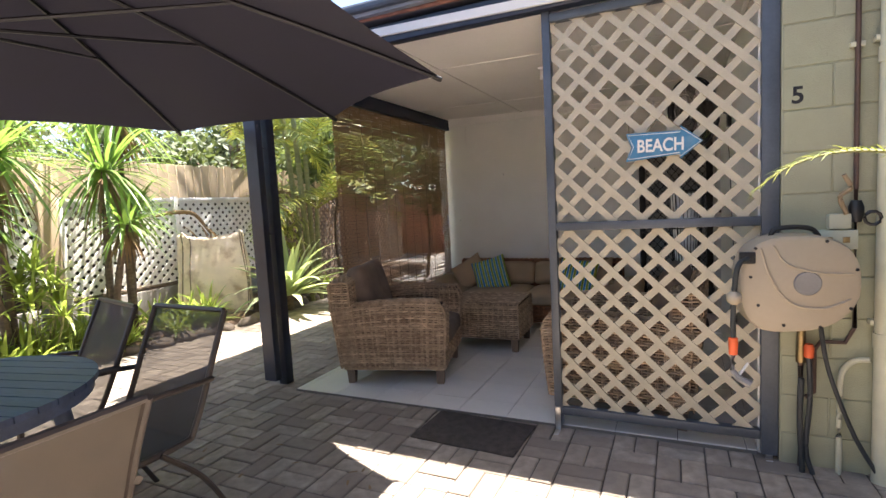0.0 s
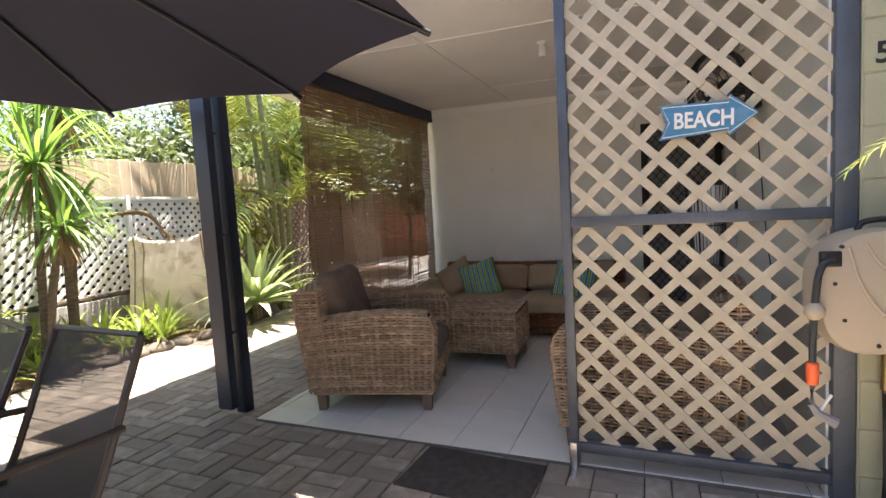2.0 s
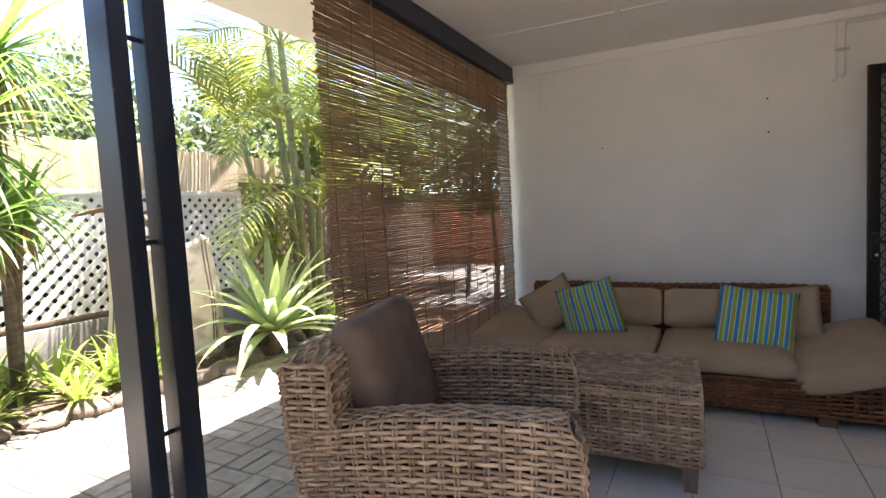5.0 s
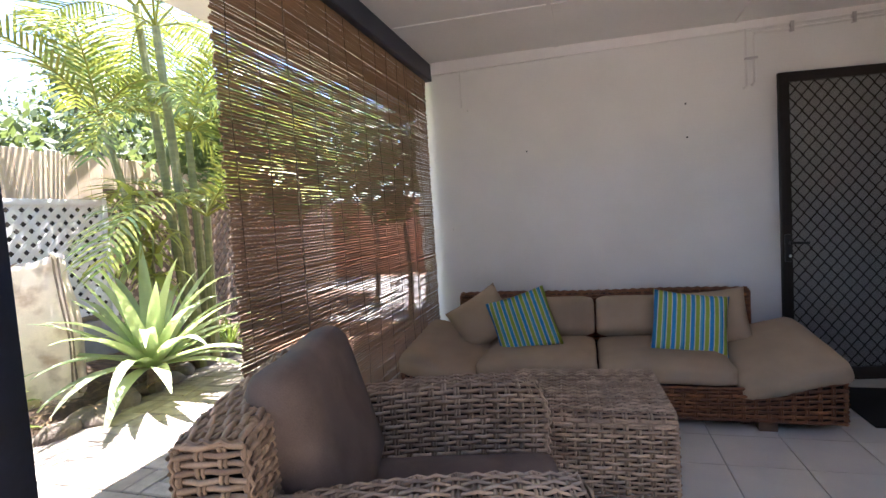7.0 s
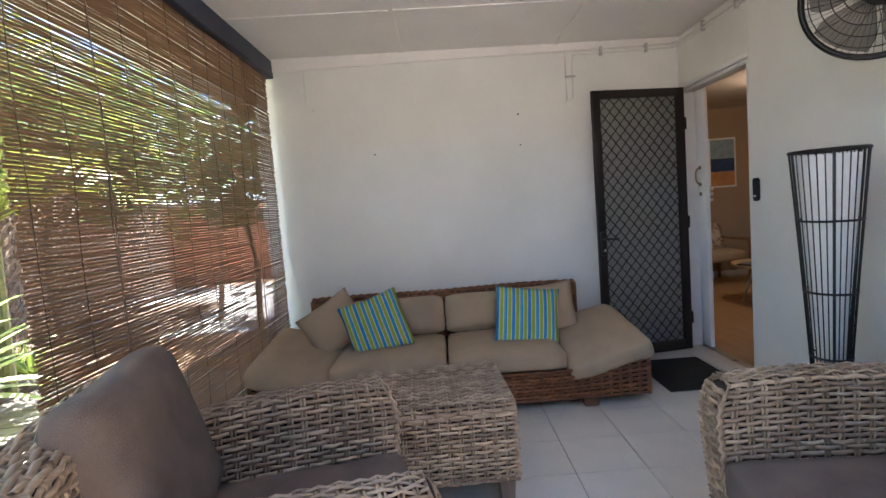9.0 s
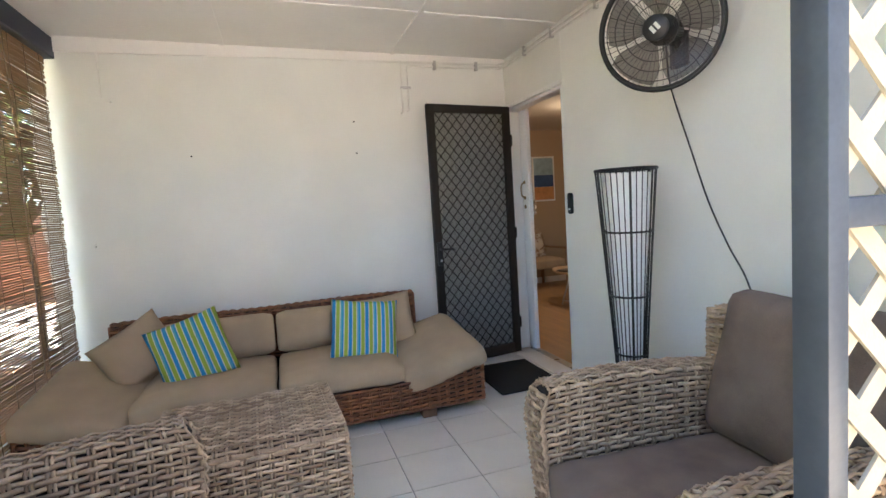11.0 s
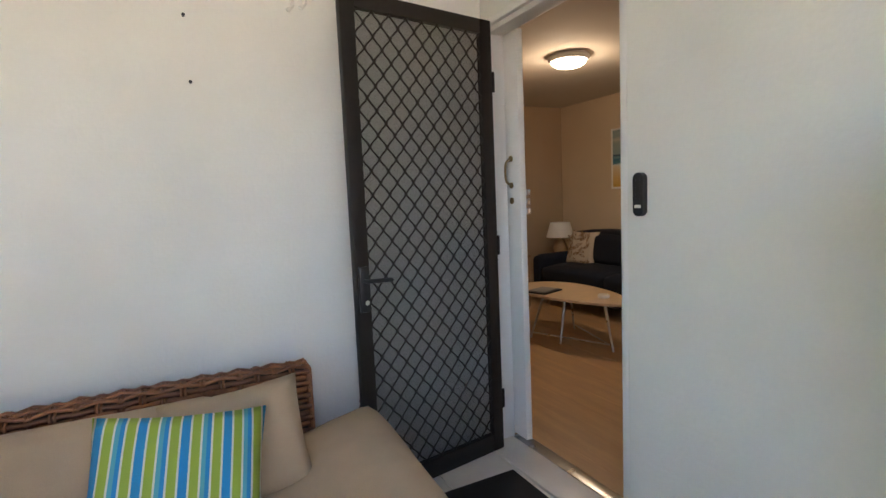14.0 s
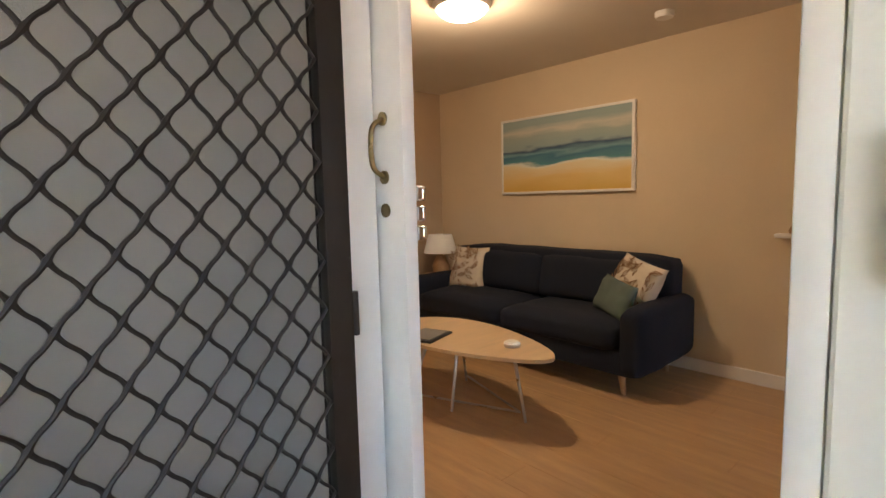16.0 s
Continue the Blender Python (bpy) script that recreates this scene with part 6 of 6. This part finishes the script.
leaf_print(pose(3.08, 7.06, 0.62, -20, 12, -112), "white cushion with brown leaf print on the navy sofa", 2)
throw("sage_pillow", "small sage green pillow on the navy sofa", pose(2.93, 7.12, 0.57, -22, 8, -118), M["green_cushion"], 0.36, 0.25, 0.11, "", 6)

pa = thing("beach_painting", "framed painting of sea, clouds and yellow sand", "painting", pose(RX1 - 0.002, 7.92, 1.615))
pw, ph = 1.26, 0.63
for nm, b in (("frame_bar", (-0.035, 0, -pw / 2 - 0.02, pw / 2 + 0.02, ph / 2, ph / 2 + 0.02)), ("frame_bar", (-0.035, 0, -pw / 2 - 0.02, pw / 2 + 0.02, -ph / 2 - 0.02, -ph / 2)),
              ("frame_bar", (-0.035, 0, -pw / 2 - 0.02, -pw / 2, -ph / 2, ph / 2)), ("frame_bar", (-0.035, 0, pw / 2, pw / 2 + 0.02, -ph / 2, ph / 2))):
    part(nm, block(*b, 0.002), M["gloss_white"], pa)
mp_ = material("painted_seascape", (0.5, 0.5, 0.5), 0.6, var=0.1, bump=0.3, fine=60)
n_, l_ = mp_.node_tree.nodes, mp_.node_tree.links
co_, sp_ = n_.new("ShaderNodeTexCoord"), n_.new("ShaderNodeSeparateXYZ")
l_.new(co_.outputs["Object"], sp_.inputs[0])
nz_ = n_.new("ShaderNodeTexNoise")
nz_.inputs["Scale"].default_value, nz_.inputs["Detail"].default_value = 5.0, 6.0
mpp = n_.new("ShaderNodeMapping")
mpp.inputs["Scale"].default_value = (1, 0.5, 2.5)
l_.new(co_.outputs["Object"], mpp.inputs[0])
l_.new(mpp.outputs[0], nz_.inputs["Vector"])
ad_ = n_.new("ShaderNodeMath")
ad_.operation = "MULTIPLY_ADD"
ad_.inputs[1].default_value = 0.22
l_.new(nz_.outputs[0], ad_.inputs[0])
zr_ = n_.new("ShaderNodeMath")
zr_.operation = "MULTIPLY_ADD"
zr_.inputs[1].default_value, zr_.inputs[2].default_value = 1 / ph, 0.39
l_.new(sp_.outputs[2], zr_.inputs[0])
l_.new(zr_.outputs[0], ad_.inputs[2])
rp_ = n_.new("ShaderNodeValToRGB")
els = rp_.color_ramp.elements
stops = [(0.0, (0.62, 0.40, 0.10)), (0.2, (0.70, 0.50, 0.20)), (0.34, (0.72, 0.62, 0.42)), (0.37, (0.70, 0.72, 0.66)), (0.40, (0.08, 0.22, 0.26)), (0.48, (0.05, 0.16, 0.24)), (0.52, (0.16, 0.30, 0.34)), (0.58, (0.03, 0.07, 0.14)), (0.62, (0.28, 0.36, 0.36)), (0.76, (0.34, 0.40, 0.37)), (0.82, (0.55, 0.54, 0.46)), (0.92, (0.30, 0.38, 0.38))]
while len(els) < len(stops):
    els.new(0.5)
for el, (p_, c_) in zip(els, stops):
    el.position, el.color = p_, (*c_, 1)
l_.new(ad_.outputs[0], rp_.inputs[0])
l_.new(rp_.outputs[0], n_["Principled BSDF"].inputs["Base Color"])
part("canvas", block(-0.028, -0.004, -pw / 2, pw / 2, -ph / 2, ph / 2), mp_, pa, "painted canvas", None)

ct = thing("coffee_table", "pale rounded-triangle coffee table on slim splayed legs", "table", pose(1.97, 7.55, 0))
egg = []
for k in range(56):
    a = k * math.tau / 56
    s = math.sin(a)
    egg.append((0.30 * math.cos(a) * (1 + 0.33 * s) , 0.62 * s))
part("tabletop", prism(bmesh.new(), egg, 0.40, 0.42, lambda a, b, dd: (a, b, dd)), M["table_top"], ct, smooth=30)
for fx, fy, tx, ty in ((0.03, -0.42, 0.0, -0.36), (-0.24, 0.28, -0.14, 0.2), (0.26, 0.28, 0.14, 0.2), (-0.16, -0.02, -0.08, 0.0)):
    part("leg", rod(bmesh.new(), (fx, fy, 0.002), (tx, ty, 0.40), 0.008, 0.012), M["steel"], ct)
part("stretcher", tube(bmesh.new(), [(-0.22, 0.26, 0.05), (0.03, -0.38, 0.05), (0.24, 0.26, 0.05)], 0.007), M["steel"], ct)
bk = thing("table_book", "dark folder and magazine on the coffee table", "book", pose(1.80, 7.72, 0.421, 0, 0, 18))
part("folder", block(-0.13, 0.13, -0.10, 0.10, 0, 0.012, 0.002), M["black"], bk)
part("magazine", block(-0.12, 0.10, -0.085, 0.085, 0.0125, 0.02, 0.002), M["reel_grey"], bk)
solid("coaster_stack", lathe(bmesh.new(), [(0.045, 0), (0.047, 0.02), (0.04, 0.022), (0.038, 0.028), (0.002, 0.028)], 20), M["sign_white"], "small white dish on the coffee table", "dish", pose(1.995, 7.22, 0.421))

# armchair, picture and table lamp towards the far wall
ra = thing("timber_armchair", "honey timber armchair with a patterned cushion", "armchair", pose(2.10, 9.12, 0, 0, 0, 8))
for s in (-1, 1):
    part("arm", block(s * 0.32 - 0.03, s * 0.32 + 0.03, -0.36, 0.34, 0.56, 0.59, 0.008), M["wood_chair"], ra)
    part("front_leg", block(s * 0.32 - 0.022, s * 0.32 + 0.022, -0.34, -0.295, 0, 0.559, 0.005), M["wood_chair"], ra)
    part("back_leg", block(s * 0.32 - 0.022, s * 0.32 + 0.022, 0.27, 0.315, 0, 0.559, 0.005), M["wood_chair"], ra)
part("seat", cushion(0.56, 0.62, 0.14, 0.04, 0.02), M["cushion_tan"], ra, m=pose(0, -0.02, 0.30), smooth=True)
part("backrest", cushion(0.56, 0.46, 0.12, 0.04, 0.02, seed=4), M["cushion_tan"], ra, m=pose(0, 0.26, 0.42, 76, 0, 0) @ pose(0, 0.2, 0), smooth=True)
leaf_print(pose(2.08, 9.16, 0.60, -16, 0, 8), "white cushion with brown leaf print on the timber armchair", 5)

pp = thing("wall_poster", "small framed blue and orange beach print", "picture", pose(2.46, RY1 - 0.002, 1.60))
part("frame", block(-0.19, 0.19, -0.022, 0, -0.34, 0.34, 0.004), M["gloss_white"], pp)
part("sky_area", block(-0.165, 0.165, -0.025, -0.0225, 0.06, 0.315), material("print_pale_blue", (0.30, 0.42, 0.50), 0.5), pp, smooth=None)
part("sea_area", block(-0.165, 0.165, -0.025, -0.0225, -0.12, 0.059), material("print_deep_blue", (0.03, 0.07, 0.18), 0.5), pp, smooth=None)
part("sand_area", block(-0.165, 0.165, -0.025, -0.0225, -0.315, -0.121), material("print_orange_sand", (0.55, 0.26, 0.10), 0.5), pp, smooth=None)

tl = thing("table_lamp", "small lamp with a cream shade beside the navy sofa", "lamp", pose(3.22, 9.18, 0))
part("side_table", lathe(bmesh.new(), [(0.16, 0.0), (0.16, 0.02), (0.03, 0.04), (0.03, 0.46), (0.20, 0.47), (0.20, 0.50), (0.01, 0.50)], 28), M["leg_light"], tl)
part("lamp_base", lathe(bmesh.new(), [(0.07, 0.50), (0.09, 0.58), (0.05, 0.68), (0.015, 0.70), (0.015, 0.78)], 24), M["leg_light"], tl)
part("lamp_shade", lathe(bmesh.new(), [(0.17, 0.72), (0.12, 0.90), (0.115, 0.90), (0.16, 0.72)], 28, False), M["shade"], tl, "cream fabric shade")
solid("smoke_alarm", lathe(bmesh.new(), [(0.05, -0.035), (0.055, -0.02), (0.055, 0.0), (0.01, 0.0)], 24), M["gloss_white"], "white smoke alarm on the room ceiling", "smoke alarm", pose(3.0, 6.85, RZ - 0.001))
wsh = thing("wall_shelf", "small white shelf bracket on the room wall", "shelf", pose(RX1 - 0.002, 6.22, 0.98))
part("board", block(-0.10, 0, -0.15, 0.12, -0.012, 0.012, 0.004), M["gloss_white"], wsh)
part("bracket", prism(bmesh.new(), [(-0.08, -0.012), (0, -0.012), (0, -0.10)], -0.01, 0.01, lambda a, b, dd: (a, dd, b)), M["gloss_white"], wsh, smooth=None)
bm = lathe(bmesh.new(), [(0.03, 0.0), (0.035, 0.02), (0.02, 0.05), (0.002, 0.05)], 20)
solid("trinket_dish", bm, M["wood_chair"], "small brown dish on the wall shelf", "dish", pose(RX1 - 0.06, 6.24, 0.994))

# ---- pieces of floors and walls ----
rng = random.Random(55)
TP, GX, GY = 0.335, -0.96, 4.65
tmesh = {}
def tile_at(x0, x1, y0, y1):
    key = (round(x1 - x0, 3), round(y1 - y0, 3))
    if key not in tmesh:
        tmesh[key] = to_mesh("tile", block(-key[0] / 2, key[0] / 2, -key[1] / 2, key[1] / 2, -0.008, 0.0, 0.0015, 1), M["tile"])
    part("tile", tmesh[key], None, floor, m=pose((x0 + x1) / 2, (y0 + y1) / 2, rng.uniform(-0.0006, 0.0006)))
xs = [-2.685] + [GX + i * TP for i in range(-5, 5) if -2.65 < GX + i * TP < XR - 0.02] + [XR]
ys = [3.10] + [GY + i * TP for i in range(-5, 6) if 3.13 < GY + i * TP < YB - 0.02] + [YB]
for a, b in zip(xs, xs[1:]):
    for c, d_ in zip(ys, ys[1:]):
        tile_at(a + 0.002, b - 0.002, c + 0.002, d_ - 0.002)

# clay pavers in basket weave
PL, PW = 0.232, 0.116
pm = to_mesh("paver", block(-PL / 2 + 0.0035, PL / 2 - 0.0035, -PW / 2 + 0.0035, PW / 2 - 0.0035, -0.04, 0.0, 0.005, 1), M["paver"])
rest_v, rest_f = [], []
proto_v = [v.co.copy() for v in pm.vertices]
proto_f = [tuple(p.vertices) for p in pm.polygons]
count = 0
for i in range(-23, 15):
    for j in range(-26, 30):
        cx, cy = i * PL + 0.06, j * PL + 0.02
        if not (-5.2 < cx < 1.7 and -5.95 < cy < 6.8):
            continue
        turn = (i + j) % 2
        for s in (-1, 1):
            x, y = (cx, cy + s * PW / 2) if turn else (cx + s * PW / 2, cy)
            if x > -2.60 and y > 3.13:
                continue
            m_ = pose(x, y, -0.02 + rng.uniform(-0.003, 0.003), rng.uniform(-0.6, 0.6), rng.uniform(-0.6, 0.6), (0 if turn else 90) + rng.uniform(-0.6, 0.6))
            if -2.75 < x < 0.3 and 1.25 < y < 3.1 and count < 300:
                part("paver", pm, None, pav, m=m_)
                count += 1
            else:
                k = len(rest_v)
                rest_v.extend(tuple(m_ @ v) for v in proto_v)
                rest_f.extend(tuple(q + k for q in f) for f in proto_f)
me = bpy.data.meshes.new("pavers")
me.from_pydata(rest_v, [], rest_f)
me.materials.append(M["paver_rest"])
tagged(part("pavers", me, None, pav), kind="stuff")

# blocks of the cream wall, proud of their joints
BL, BH = 0.40, 0.20
row = 0
z = -0.06
while z < 2.6:
    x = 0.521 - (0.2 if row % 2 else 0.0)
    while x < 1.6:
        a, b = max(0.521, x + 0.003), min(1.6, x + BL - 0.003)
        if b - a > 0.02:
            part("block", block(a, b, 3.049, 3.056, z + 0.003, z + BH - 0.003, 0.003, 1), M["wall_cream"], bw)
        x += BL
    z += BH
    row += 1

# laminate boards of the room floor
y = RY0
x = 0.52
while x < RX1 - 0.01:
    y = RY0 - rng.uniform(0, 0.9)
    while y < RY1:
        a, b = max(RY0, y), min(RY1, y + 1.2)
        if b - a > 0.05:
            part("board", block(x + 0.0006, min(RX1, x + 0.19) - 0.0006, a + 0.0006, b - 0.0006, -0.005, 0.001, 0.001, 1), M["laminate"], rfloor)
        y += 1.2
    x += 0.19
